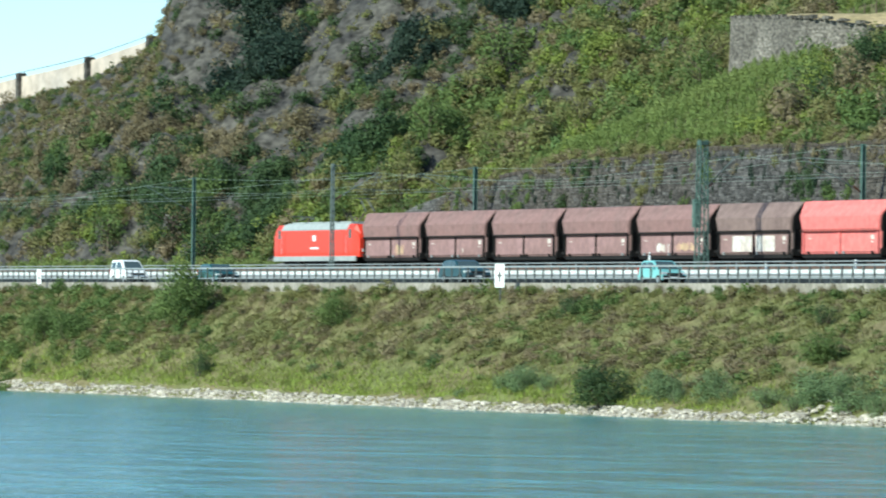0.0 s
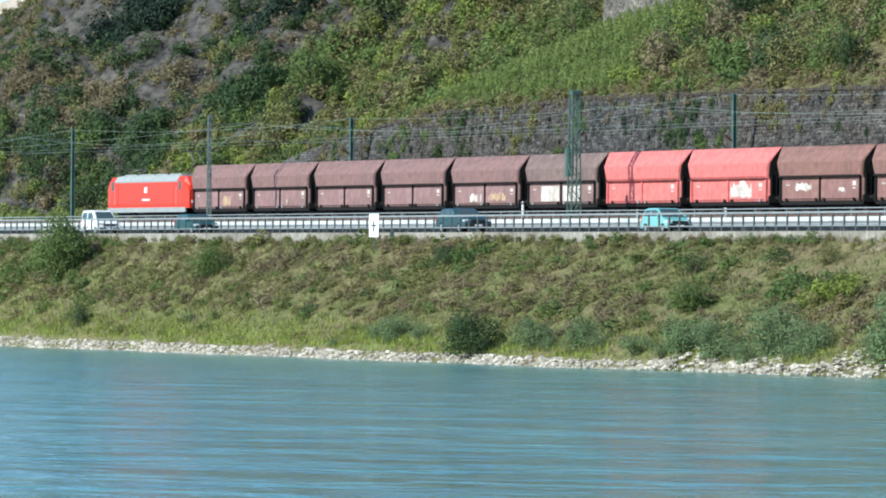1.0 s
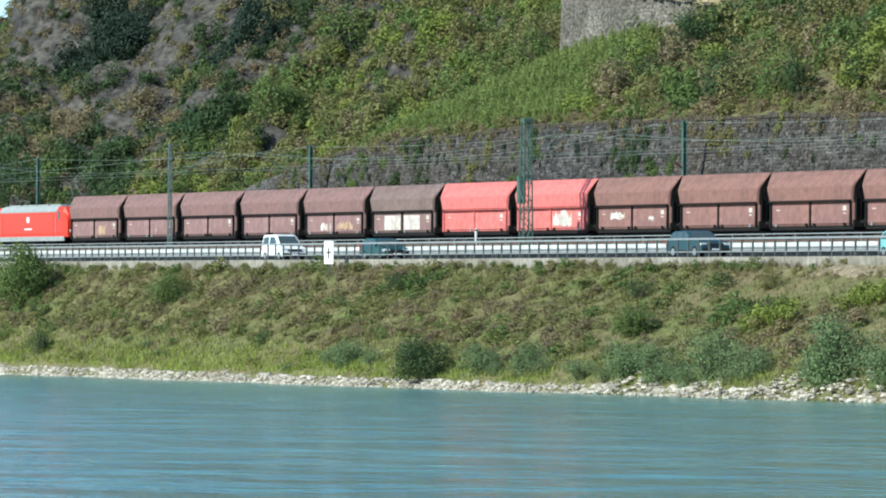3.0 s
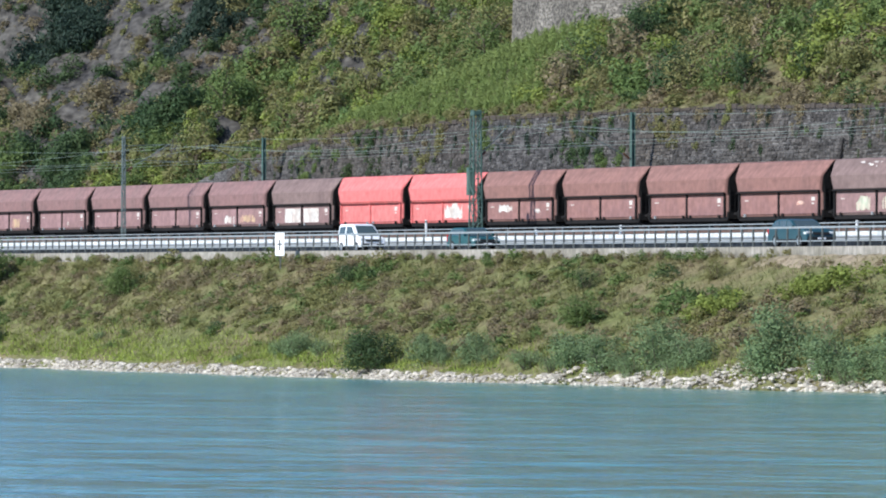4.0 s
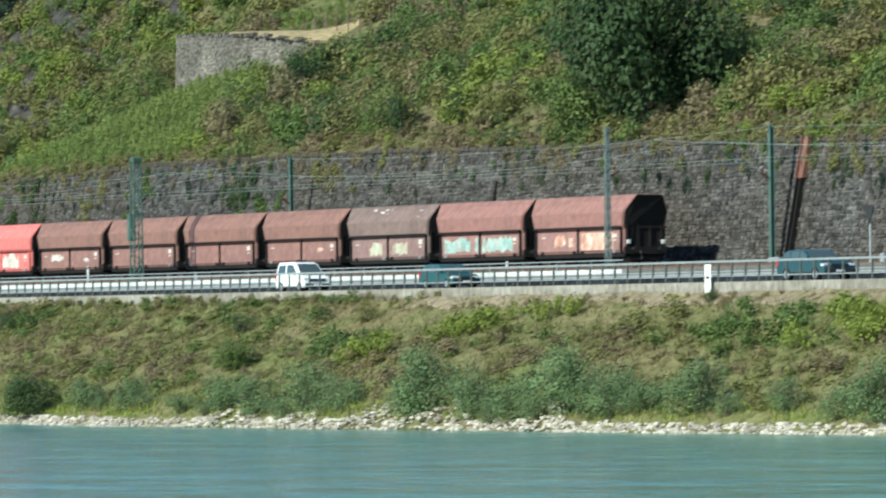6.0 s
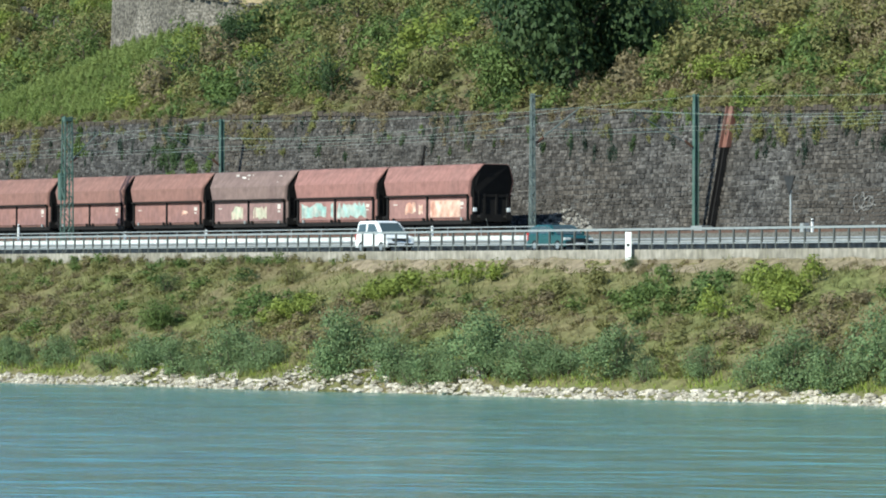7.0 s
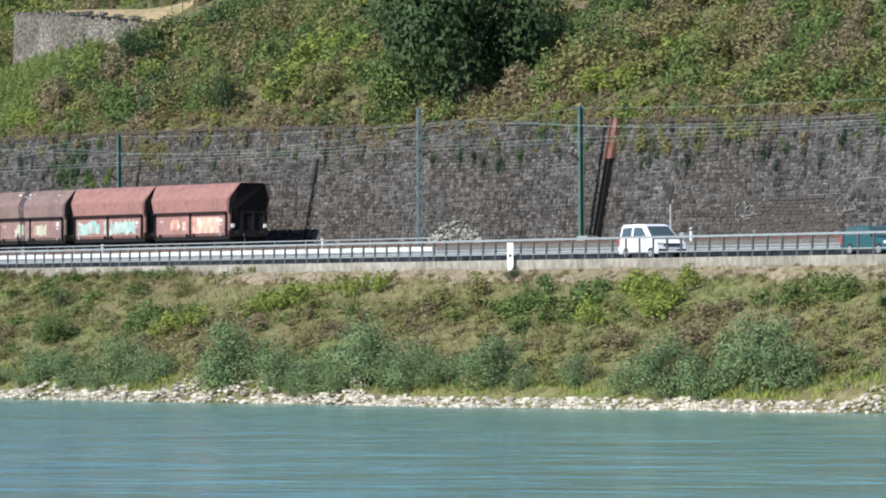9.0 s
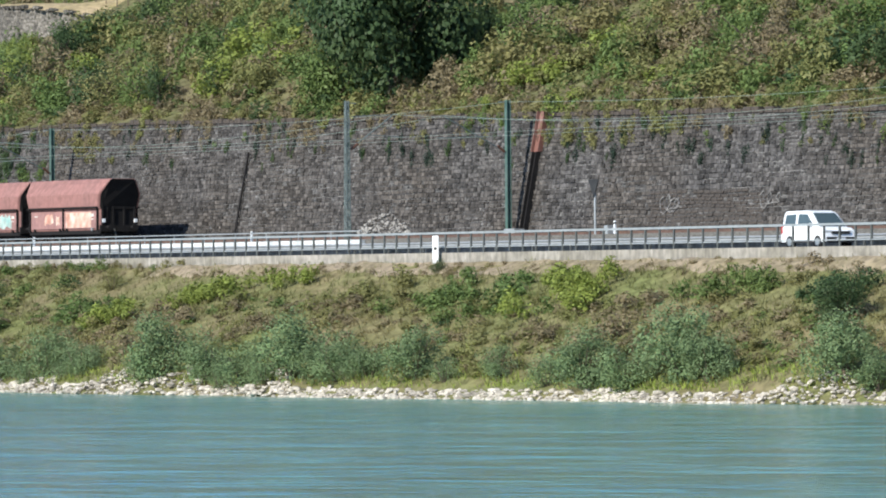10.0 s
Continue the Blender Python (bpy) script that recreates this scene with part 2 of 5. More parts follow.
def rod(bm, a, b, r, seg=6, r2=None):
    a, b = Vector(a), Vector(b)
    d = b - a
    m = Matrix.Translation((a + b) / 2) @ d.to_track_quat("Z", "Y").to_matrix().to_4x4()
    bmesh.ops.create_cone(bm, cap_ends=True, segments=seg, radius1=r, radius2=r if r2 is None else r2, depth=d.length, matrix=m)
    return bm


def loft(bm, rings, close=True):
    """Skin through rings of equal numbers of corners, capped at both ends."""
    vs = [[bm.verts.new(p) for p in ring] for ring in rings]
    n = len(rings[0])
    for a, b in zip(vs, vs[1:]):
        for i in range(n):
            bm.faces.new((a[i], a[(i + 1) % n], b[(i + 1) % n], b[i]))
    if close:
        bm.faces.new(vs[0][::-1])
        bm.faces.new(vs[-1])
    bmesh.ops.recalc_face_normals(bm, faces=bm.faces)
    return bm


def empty(name, x=0, y=0, z=0):
    ob = new(name)
    ob.location = (x, y, z)
    return ob


# ---- heights of the ground ----
def road_z(x):
    return 7.72 - 0.0058 * x


def rail_z(x):
    return 8.98 - 0.0062 * x


WALL_X = (-420, -110, -98, -85, -75, -62, -50, -25, -5, 11, 34, 55, 75, 101, 140, 300)
WALL_Z = (10.6, 9.6, 10.6, 12.6, 14.6, 16.2, 17.0, 17.35, 17.2, 17.0, 16.35, 15.9, 15.4, 14.7, 14.2, 12.0)
SHORE_X = (-600, -97, -37, 13, 55, 90, 121, 139, 155, 300)
SHORE_Y = (4, 2, 0, -3, -5, -5, -4, -3, -1, 0)


def wall_top(x):
    return float(np.interp(x, WALL_X, WALL_Z))


def shore_y(x):
    return float(np.interp(x, SHORE_X, SHORE_Y)) + 0.5 * math.sin(x * 0.21) + 0.35 * math.sin(x * 0.53 + 1)


RIDGE_X = (-700, -420, -281, -256, -250, -246.5, -225, -100, 300)
RIDGE_Z = (22, 25, 29.6, 31.0, 33.2, 60, 70, 95, 95)


def hill_z(x, y):
    k = min(1, max(0, (x + 95) / 40))
    left = 9.7 + 0.72 * (y - 36)
    right = wall_top(x) + 0.42 * (y - 33.3)
    z = left * (1 - k) + right * k
    amp = min(1.0, max(0.0, (y - 34) / 5))
    if x < -205:
        amp *= max(0.08, 1 - (-205 - x) / 28)
        z -= 1.3 * min(1, (-205 - x) / 25)
    if abs(x + 52) < 22 and abs(y - 50) < 14:
        amp *= 0.15 + 0.85 * max(abs(x + 52) / 22, abs(y - 50) / 14) ** 3
    v = Vector((x * 0.06, y * 0.06, 3.1))
    z += amp * (noise.fractal(v, 1.0, 2.0, 4) * (2.6 - 1.3 * k))
    if k < 1:
        z += amp * (1 - k) * 0.9 * (noise.ridged_multi_fractal(Vector((x * 0.22, y * 0.16, 4)), 0.9, 2.0, 4, 1.0, 2.0) - 1.0)
        z += amp * (1 - k) * 2.6 * (noise.ridged_multi_fractal(Vector((x * 0.05, y * 0.07, 9)), 1.0, 2.0, 5, 1.0, 2.0) - 1.1)
        # splintered slate, and the crag at the end of the ridge, shaped to fit the camera's view
        z += amp * (1 - k) * 1.1 * noise.turbulence(Vector((x * 0.42, y * 0.5, 2.0)), 3, True)
        if x > -262:
            u = min(1.0, max(0.0, (x + 2.3 * (y - 75) + 248.5) / 9)) * min(1.0, max(0.0, (-188 - x) / 22)) * min(1.0, max(0.0, (y - 57) / 9))
            z += u * u * (3 - 2 * u) * (7.5 + 1.5 * noise.noise(Vector((x * 0.3, y * 0.3, 1))))
    cap = float(np.interp(x, RIDGE_X, RIDGE_Z))
    if z > cap:
        z = cap - 0.12 * (z - cap)
    return z


def bank_z(x, y):
    s = shore_y(x)
    t = (y - s) / (11.2 - s)
    top = road_z(x) - 0.5
    z = 0.05 + top * max(0, min(1, t)) ** 0.95
    if t < 0:
        z = max(-2.0, (y - s) * 0.2)
    if 0.08 < t < 0.97:
        z += 0.3 * noise.fractal(Vector((x * 0.15, y * 0.2, 0)), 1.0, 2.0, 3)
    return z


def grid(name, xs, ys, fz, material, label):
    nx, ny = len(xs), len(ys)
    v = [(x, y, fz(x, y)) for x in xs for y in ys]
    f = [(i * ny + j, (i + 1) * ny + j, (i + 1) * ny + j + 1, i * ny + j + 1) for i in range(nx - 1) for j in range(ny - 1)]
    ob = part(name, (v, f), material)
    for p in ob.data.polygons:
        p.use_smooth = True
    return tagged(ob, label, kind="structure")


def strip(name, x0, x1, y0, y1, z0, z1, material, label="", step=20):
    """A slab along the line, between offsets above the road or the rails."""
    n = max(1, int((x1 - x0) / step))
    rings = []
    for i in range(n + 1):
        x = x0 + (x1 - x0) * i / n
        rings.append([(x, y0, z0(x)), (x, y1, z0(x)), (x, y1, z1(x)), (x, y0, z1(x))])
    ob = part(name, loft(bmesh.new(), rings), material)
    return tagged(ob, label, kind="structure")


# ---- structure ----
XS = [-420 + 4 * i for i in range(180)]
grid("ground", [-4000, -1200, -420, 0, 300, 1200, 4000], [-4000, -1500, -400, -60, 60, 400, 1500, 4000], lambda x, y: -6.0 if y < 100 else 4.0, M["hill"], "low open ground reaching to the horizon")
bankys = [-60, -30, -16, -13, -11.5, -10, -9, -8] + [-7 + 0.75 * i for i in range(25)]
grid("bank", [-440 + 2 * i for i in range(375)], bankys, bank_z, M["bank"], "rough grassy river bank with dry and green patches")
hys = [33.6] + [34.7 + 1.4 * i for i in range(59)] + [120, 140, 180, 260]
hys_fine = [33.3 + 0.7 * i for i in range(90)] + [98, 105, 120, 140, 180, 260]
grid("rock_slope", [-640 + 8 * i for i in range(43)] + [-300 + 0.95 * i for i in range(219)] + [-92.5], hys_fine, hill_z, M["rock"], "steep craggy slate slope with brown and grey rock")
grid("hillside", [-92.5 + 2.5 * i for i in range(161)], hys, hill_z, M["hill"], "steep dry hillside of soil, grass and slate above the railway")


def build_water():
    # one flat sheet: ripples are bump plus light and dark streaks in the colour
    ob = part("water", ([(-4000, -4000, -0.03), (4000, -4000, -0.03), (4000, 60, -0.03), (-4000, 60, -0.03)], [(0, 1, 2, 3)]), M["water"])
    tagged(ob, "calm blue-green river with fine wind ripples, their streaks put into the colour", kind="structure")
    nd, ln = M["water"].node_tree.nodes, M["water"].node_tree.links
    co = nd.new("ShaderNodeTexCoord")
    mp = nd.new("ShaderNodeMapping")
    mp.inputs["Scale"].default_value = (1, 1, 1)
    mp.inputs["Rotation"].default_value = (0, 0, radians(-27))
    ln.new(co.outputs["Object"], mp.inputs["Vector"])
    hs = []
    for s, st in ((0.15, (1, 1, 1)), (0.7, (1, 1, 1)), (0.05, (1, 1, 1))):
        n = nd.new("ShaderNodeTexNoise")
        n.inputs["Scale"].default_value, n.inputs["Detail"].default_value = s, 3
        ln.new(mp.outputs[0], n.inputs["Vector"])
        hs.append(n.outputs["Fac"])
    a = nd.new("ShaderNodeMath")
    a.operation = "MULTIPLY_ADD"
    a.inputs[1].default_value = 0.3
    ln.new(hs[1], a.inputs[0]), ln.new(hs[0], a.inputs[2])
    bp = nd.new("ShaderNodeBump")
    bp.inputs["Strength"].default_value, bp.inputs["Distance"].default_value = 1.0, 1.0
    ln.new(a.outputs[0], bp.inputs["Height"])
    ln.new(bp.outputs["Normal"], nd["Principled BSDF"].inputs["Normal"])


build_water()
strip("road", -440, 300, 11.7, 18.9, lambda x: road_z(x) - 0.6, road_z, M["asphalt"], "grey asphalt road along the river bank")
for yy in (12.1, 18.4):
    strip("road_marking", -440, 300, yy, yy + 0.15, lambda x: road_z(x) + 0.001, lambda x: road_z(x) + 0.006, M["white"], "white painted edge line on the asphalt")
strip("kerb_wall", -440, 300, 11.25, 11.7, lambda x: road_z(x) - 1.2, lambda x: road_z(x) + 0.06, M["concrete"], "weathered pale concrete edge of the road")
strip("rail_bed", -440, 300, 19.35, 33.6, lambda x: road_z(x) - 0.6, lambda x: rail_z(x) - 0.2, M["ballast"], "ballasted bed of the double-track railway")


def rails():
    for yc in (23.0, 27.0):
        track = tagged(empty("railway_track"), "rusty steel rails on concrete sleepers in ballast", "railway track", "two tracks of the line")
        for s in (-0.75, 0.75):
            rings = []
            for x in range(-440, 301, 20):
                rings.append([(x, yc + s - 0.07, rail_z(x) - 0.17), (x, yc + s + 0.07, rail_z(x) - 0.17), (x, yc + s + 0.036, rail_z(x)), (x, yc + s - 0.036, rail_z(x))])
            part("rail", loft(bmesh.new(), rings), M["railsteel"], track)
        bm = bmesh.new()
        for i in range(300):
            x = -90 + i * 0.65
            box(bm, x - 0.13, x + 0.13, yc - 1.3, yc + 1.3, rail_z(x) - 0.4, rail_z(x) - 0.19)
        tagged(part("sleepers", bm, M["concrete"], track), kind="stuff")


rails()


WALL_FOOT, BATTER = 32.0, 0.2


def masonry(wall):
    """Rough blocks in uneven courses, standing proud of the mortar bed; those by the signal are pieces of their own."""
    rnd = random.Random(14)
    protos = []
    for i in range(5):
        v = [(-0.5, 0.1, -0.5), (0.5, 0.1, -0.5), (0.5, 0.1, 0.5), (-0.5, 0.1, 0.5)]
        v += [(a * rnd.uniform(0.38, 0.46), -rnd.uniform(0.04, 0.1), b * rnd.uniform(0.3, 0.42)) for a, b in ((-1, -1), (1, -1), (1, 1), (-1, 1))]
        protos.append(np.array(v))
    faces = [(4, 5, 6, 7), (0, 1, 5, 4), (1, 2, 6, 5), (2, 3, 7, 6), (3, 0, 4, 7)]
    meshes = []
    for v in protos:
        me = bpy.data.meshes.new("stone")
        me.from_pydata([tuple(q) for q in v], [], faces)
        me.materials.append(M["wallblock_single"])
        meshes.append(me)
    heap, single = [], 0
    row = 0.0
    while row < 9.2:
        h = rnd.uniform(0.17, 0.3)
        x = -72.0 + rnd.uniform(0, 0.5)
        while x < 142:
            w = rnd.uniform(0.25, 0.75)
            z = rail_z(x) - 0.5 + row + h / 2 + 0.04 * math.sin(x * 0.7 + row * 3)
            if z + h / 2 < wall_top(x) and rnd.random() < 0.94:
                k, y = rnd.randrange(5), WALL_FOOT + BATTER * (z - rail_z(x) + 0.6)
                sy = rnd.uniform(0.5, 1.3)
                if 78 < x < 90 and row < 2.7 and single < 295:
                    ob = new("stone", meshes[k])
                    ob.parent = wall
                    ob.location, ob.scale = (x + w / 2, y, z), (w, sy, h)
                    single += 1
                else:
                    heap.append(protos[k] * (w, sy, h) + (x + w / 2, y, z))
            x += w
        row += h
    n = len(heap)
    fs = (np.array(faces)[None] + 8 * np.arange(n)[:, None, None]).reshape(-1, 4)
    rest = part("blockwork", (np.concatenate(heap).tolist(), fs.tolist()), M["wallblock"], wall)
    tagged(rest, kind="stuff")


def retaining_wall():
    xs = [-110 + 2.0 * i for i in range(206)]
    v, f = [], []
    for x in xs:
        b, t = rail_z(x) - 0.6, wall_top(x)
        for k in range(9):
            z = b + (t - b) * k / 8
            y = WALL_FOOT + BATTER * (z - b) + 0.05 * noise.noise(Vector((x * 0.3, z * 0.5, 0)))
            v.append((x, y, z))
        v.append((x, WALL_FOOT + 1.2 + BATTER * (t - b), t + 0.02))
        v.append((x, WALL_FOOT + 2.0 + BATTER * (t - b), b))
    n = 11
    for i in range(len(xs) - 1):
        for k in range(n - 1):
            f.append((i * n + k, (i + 1) * n + k, (i + 1) * n + k + 1, i * n + k + 1))
    ob = part("wall_retaining", (v, f), M["wallstone"])
    tagged(ob, "high battered retaining wall of dark slate rubble masonry", kind="structure")
    masonry(ob)
    # coping stones, uneven
    rnd = random.Random(4)
    me = bpy.data.meshes.new("coping_stone")
    shape = bx(-0.5, 0.5, -0.5, 0.5, -0.5, 0.5, bevel=0.08)
    shape.to_mesh(me)
    shape.free()
    me.materials.append(M["wallblock_single"])
    x = -70.0
    while x < 142:
        w = rnd.uniform(0.55, 1.1)
        t = wall_top(x)
        h = rnd.uniform(0.17, 0.36)
        y = WALL_FOOT + BATTER * (t - rail_z(x) + 0.6)
        stone = new("coping_stone", me)
        stone.parent = ob
        stone.location, stone.scale = (x + w / 2, y + 0.2 - rnd.uniform(0, 0.06), t + h / 2 - 0.05), (w - 0.04, 0.6, h)
        x += w


retaining_wall()
# white concrete barrier between road and railway with a handrail on top
strip("wall_barrier", -300, 68.7, 18.95, 19.3, lambda x: road_z(x) - 0.3, lambda x: road_z(x) + 1.0, M["whitewall"], "low white concrete wall between road and railway")
# strip added to make the lower half of the white wall darker
strip("plinth", -300, 300, 18.88, 18.948, lambda x: road_z(x) - 0.2, lambda x: road_z(x) + 0.56, M["plinth"], "darker grey plinth strip over the lower half of the white wall")


# ---- train ----
def brown(name, c, c2):
    return mat(name, c, rough=0.7, var=0.18, scale=2.5, color2=c2, scale2=0.5, spec=0.3, bump=0.05, bscale=3, streak=0.07)


WAG = {
    "purple": brown("dusty_purple_brown_paint", (0.240, 0.136, 0.124), (0.203, 0.124, 0.112)),
    "brown": brown("oxide_brown_paint", (0.252, 0.130, 0.106), (0.209, 0.112, 0.093)),
    "rustred": brown("oxide_red_paint", (0.295, 0.145, 0.124), (0.252, 0.130, 0.112)),
    "grey": brown("grimy_brown_paint", (0.215, 0.148, 0.130), (0.167, 0.112, 0.100)),
    "red": brown("faded_bright_red_paint", (0.66, 0.165, 0.15), (0.6, 0.17, 0.155)),
}
WAGPANEL = {
    "purple": brown("dusty_lower_panel", (0.301, 0.179, 0.173), (0.240, 0.142, 0.130)),
    "brown": brown("dusty_brown_panel", (0.276, 0.142, 0.118), (0.240, 0.130, 0.118)),
    "rustred": brown("dusty_red_panel", (0.325, 0.173, 0.154), (0.276, 0.154, 0.136)),
    "grey": brown("dusty_grey_panel", (0.276, 0.167, 0.154), (0.228, 0.142, 0.130)),
    "red": brown("faded_red_panel", (0.62, 0.16, 0.145), (0.56, 0.18, 0.16)),
}
PAINT = {
    "white": mat("white_spray_paint", (0.66, 0.62, 0.56), rough=0.6, var=0.25, scale=3, color2=(0.5, 0.42, 0.36), scale2=1.2),
    "teal": mat("teal_spray_paint", (0.27, 0.43, 0.39), rough=0.6, var=0.3, scale=2.5, color2=(0.42, 0.42, 0.37), scale2=1.5),
    "pink": mat("pink_orange_spray_paint", (0.58, 0.28, 0.2), rough=0.6, var=0.3, scale=2.5, color2=(0.6, 0.45, 0.36), scale2=1.2),
    "yellow": mat("yellow_spray_paint", (0.55, 0.42, 0.22), rough=0.6, var=0.3, scale=3, color2=(0.4, 0.22, 0.18), scale2=1.5),
    "green": mat("pale_green_spray_paint", (0.5, 0.52, 0.38), rough=0.6, var=0.3, scale=3, color2=(0.45, 0.36, 0.28), scale2=1.5),
}
PITCH = 12.16
HALF = 5.25
PROFILE = [(1.28, 0.78), (1.36, 0.95), (1.36, 2.2), (1.52, 2.42), (1.56, 3.2), (1.5, 3.32), (1.0, 4.12), (0.85, 4.2)]


def end_lean(x, z):
    # the end sheets lean outwards towards the roof
    return math.copysign(0.7 * min(1.0, max(0.0, (z - 2.3) / 1.8)) ** 1.5, x)


def hopper_wagon(style, marks, seed):
    rnd = random.Random(seed)
    w = empty("hopper_wagon")
    prof = [(-y, z) for y, z in PROFILE] + [(y, z) for y, z in PROFILE[::-1]]
    n = len(PROFILE)
    # upper shell with ends that draw in a little, so that edges are rounded
    rings = []
    for x, s in ((-HALF, 0.9), (-HALF + 0.06, 0.97), (-HALF + 0.25, 1.0), (-2.0, 1.0), (2.0, 1.0), (HALF - 0.25, 1.0), (HALF - 0.06, 0.97), (HALF, 0.9)):
        ring = []
        for y, z in prof:
            ring.append((x + (end_lean(x, z) if abs(x) > HALF - 0.3 else 0), y * (s if abs(x) > HALF - 0.2 else 1), 2.3 + (z - 2.3) * (s * 0.06 + 0.94 if abs(x) > HALF - 0.2 else 1)))
        rings.append(ring)
    body = part("body", loft(bmesh.new(), rings), WAG[style], w)
    # side panels, posts, ledge
    for side in (-1, 1):
        for k in (-1, 1):
            x0, x1 = (0.12, HALF - 0.32) if k > 0 else (-HALF + 0.32, -0.12)
            bm = bx(x0, x1, side * 1.385 - 0.03, side * 1.385 + 0.03, 0.98, 2.12, bevel=0.02)
            part("side_panel", bm, WAGPANEL[style], w, "dusty discharge flap")
        for x in (-HALF + 0.16, 0.0, HALF - 0.16):
            part("post", bx(x - 0.075, x + 0.075, side * 1.42 - 0.06, side * 1.42 + 0.06, 0.85, 2.3, bevel=0.015), WAG[style] if style == "red" else M["black"], w)
        part("ledge", bx(-HALF + 0.05, HALF - 0.05, side * 1.5 - 0.1, side * 1.5 + 0.1, 2.28, 2.38 if style != "red" else 2.3, bevel=0.02), M["black"] if style != "red" else WAG["rustred"], w, "dark longitudinal ledge")
        part("roof_rail", bx(-HALF + 0.3, HALF - 0.3, side * 1.5 - 0.03, side * 1.5 + 0.03, 3.2, 3.25), WAG[style], w)
        part("sill", bx(-HALF - 0.05, HALF + 0.05, side * 1.22 - 0.1, side * 1.22 + 0.1, 0.62, 0.86), M["black"], w)
        for x in (-HALF + 0.9, -0.5, 0.5, HALF - 0.9):
            part("latch", bx(x - 0.09, x + 0.09, side * 1.42 - 0.05, side * 1.42 + 0.05, 0.84, 1.02), M["steel"] if rnd.random() < 0.4 else M["black"], w)
    # ends: hopper slope, end platform, ladder, buffers, coupling
    for e in (-1, 1):
        bm = bmesh.new()
        for y in (-1.15, -0.4, 0.4, 1.15):
            box(bm, min(e * HALF, e * (HALF + 0.12)), max(e * HALF, e * (HALF + 0.12)), y - 0.06, y + 0.06, 0.9, 3.6)
        box(bm, min(e * HALF, e * (HALF + 0.1)), max(e * HALF, e * (HALF + 0.1)), -1.3, 1.3, 2.25, 2.4)
        # shade on the end faces is put into their black, along with soot
        part("end_frame", bm, M["black"], w, "end stanchions with soot and shade in their black")
        part("end_plate", loft(bmesh.new(), [[(e * xx + end_lean(e, z), y * 0.88, 2.3 + (z - 2.3) * 0.985) for y, z in prof] for xx in (HALF - 0.02, HALF + 0.03)]), M["black"], w, "end wall with soot and shade in its black")
        part("headstock", bx(*sorted((e * HALF, e * (HALF + 0.2))), -1.35, 1.35, 0.75, 1.2, bevel=0.02), M["black"], w)
        for y in (-0.88, 0.88):
            bm = bmesh.new()
            rod(bm, (e * (HALF + 0.15), y, 1.05), (e * (PITCH / 2 - 0.08), y, 1.05), 0.09, 8)
            rod(bm, (e * (PITCH / 2 - 0.08), y, 1.05), (e * (PITCH / 2 - 0.02), y, 1.05), 0.22, 12)
            part("buffer", bm, M["black"], w)
        bm = bmesh.new()
        for y in (0.7, 1.05):
            rod(bm, (e * (HALF + 0.16), y - 1.9, 0.8), (e * (HALF + 0.16), y - 1.9, 3.4), 0.02, 5)
        for i in range(8):
            rod(bm, (e * (HALF + 0.16), -1.2, 1.0 + 0.3 * i), (e * (HALF + 0.16), -0.85, 1.0 + 0.3 * i), 0.018, 5)
        part("ladder", bm, M["black"], w)
        # bogie with its wheels
        bg = part("bogie", bx(e * 3.9 - 1.45, e * 3.9 + 1.45, -1.1, 1.1, 0.38, 0.72, bevel=0.05), M["black"], w)
        for dx in (-0.9, 0.9):
            for y in (-0.78, 0.78):
                part("wheel", rod(bmesh.new(), (e * 3.9 + dx, y - 0.07, 0.46), (e * 3.9 + dx, y + 0.07, 0.46), 0.46, 18), M["railsteel"], bg)
    # underframe hopper chutes
    part("chute", bx(-2.4, 2.4, -1.0, 1.0, 0.35, 0.8, bevel=0.1), M["black"], w)
    # painted marks and small stencil plates on the camera side
    for col, x0, x1, z0, z1, rough_edge in marks:
        bm = bmesh.new()
        if rough_edge:
            r2 = random.Random(seed * 7 + int(x0 * 10))
            k = 13
            lo = [bm.verts.new((x0 + (x1 - x0) * i / k, -1.421, z0 + r2.uniform(0, 0.22))) for i in range(k + 1)]
            hi = [bm.verts.new((x0 + (x1 - x0) * i / k + r2.uniform(-0.06, 0.06), -1.421, z1 - r2.uniform(0, 0.6) * (z1 - z0) * (1 - 0.6 * math.sin(math.pi * i / k)))) for i in range(k + 1)]
            for i in range(k):
                if r2.random() < 0.88:
                    bm.faces.new((lo[i], lo[i + 1], hi[i + 1], hi[i]))
        else:
            vs = [bm.verts.new(p) for p in ((x0, -1.421, z0), (x1, -1.421, z0), (x1, -1.421, z1), (x0, -1.421, z1))]
            bm.faces.new(vs)
        part("graffiti" if rough_edge else "stencil_panel", bm, PAINT[col], w, {"white": "whitish spray paint", "teal": "teal graffiti", "pink": "pink and orange graffiti", "yellow": "yellowish graffiti", "green": "pale green graffiti"}[col])
    for x, z, sx, sz in ((HALF - 1.1, 1.75, 0.42, 0.32), (HALF - 1.05, 1.55, 0.3, 0.1), (-HALF + 0.9, 1.8, 0.5, 0.08)):
        part("stencil_bar", bx(x, x + sx, -1.428, -1.42, z, z + sz * rnd.uniform(0.6, 1)), PAINT["white"], w, "pale stencilled plate")
    if seed == 17:
        for y in (-1.15, 1.15):
            part("tail_lamp", bx(HALF + 0.2, HALF + 0.28, y - 0.12, y + 0.12, 1.35, 1.6, bevel=0.02), M["white"], w, "pale tail plate")
        part("brake_hose", rod(bmesh.new(), (HALF + 0.2, -0.35, 0.95), (HALF + 0.32, -0.3, 0.5), 0.035, 6), M["post"], w)
    if seed == 15:
        for i in range(9):
            x, u = rnd.uniform(-4.5, 4.5), rnd.uniform(0.15, 0.85)
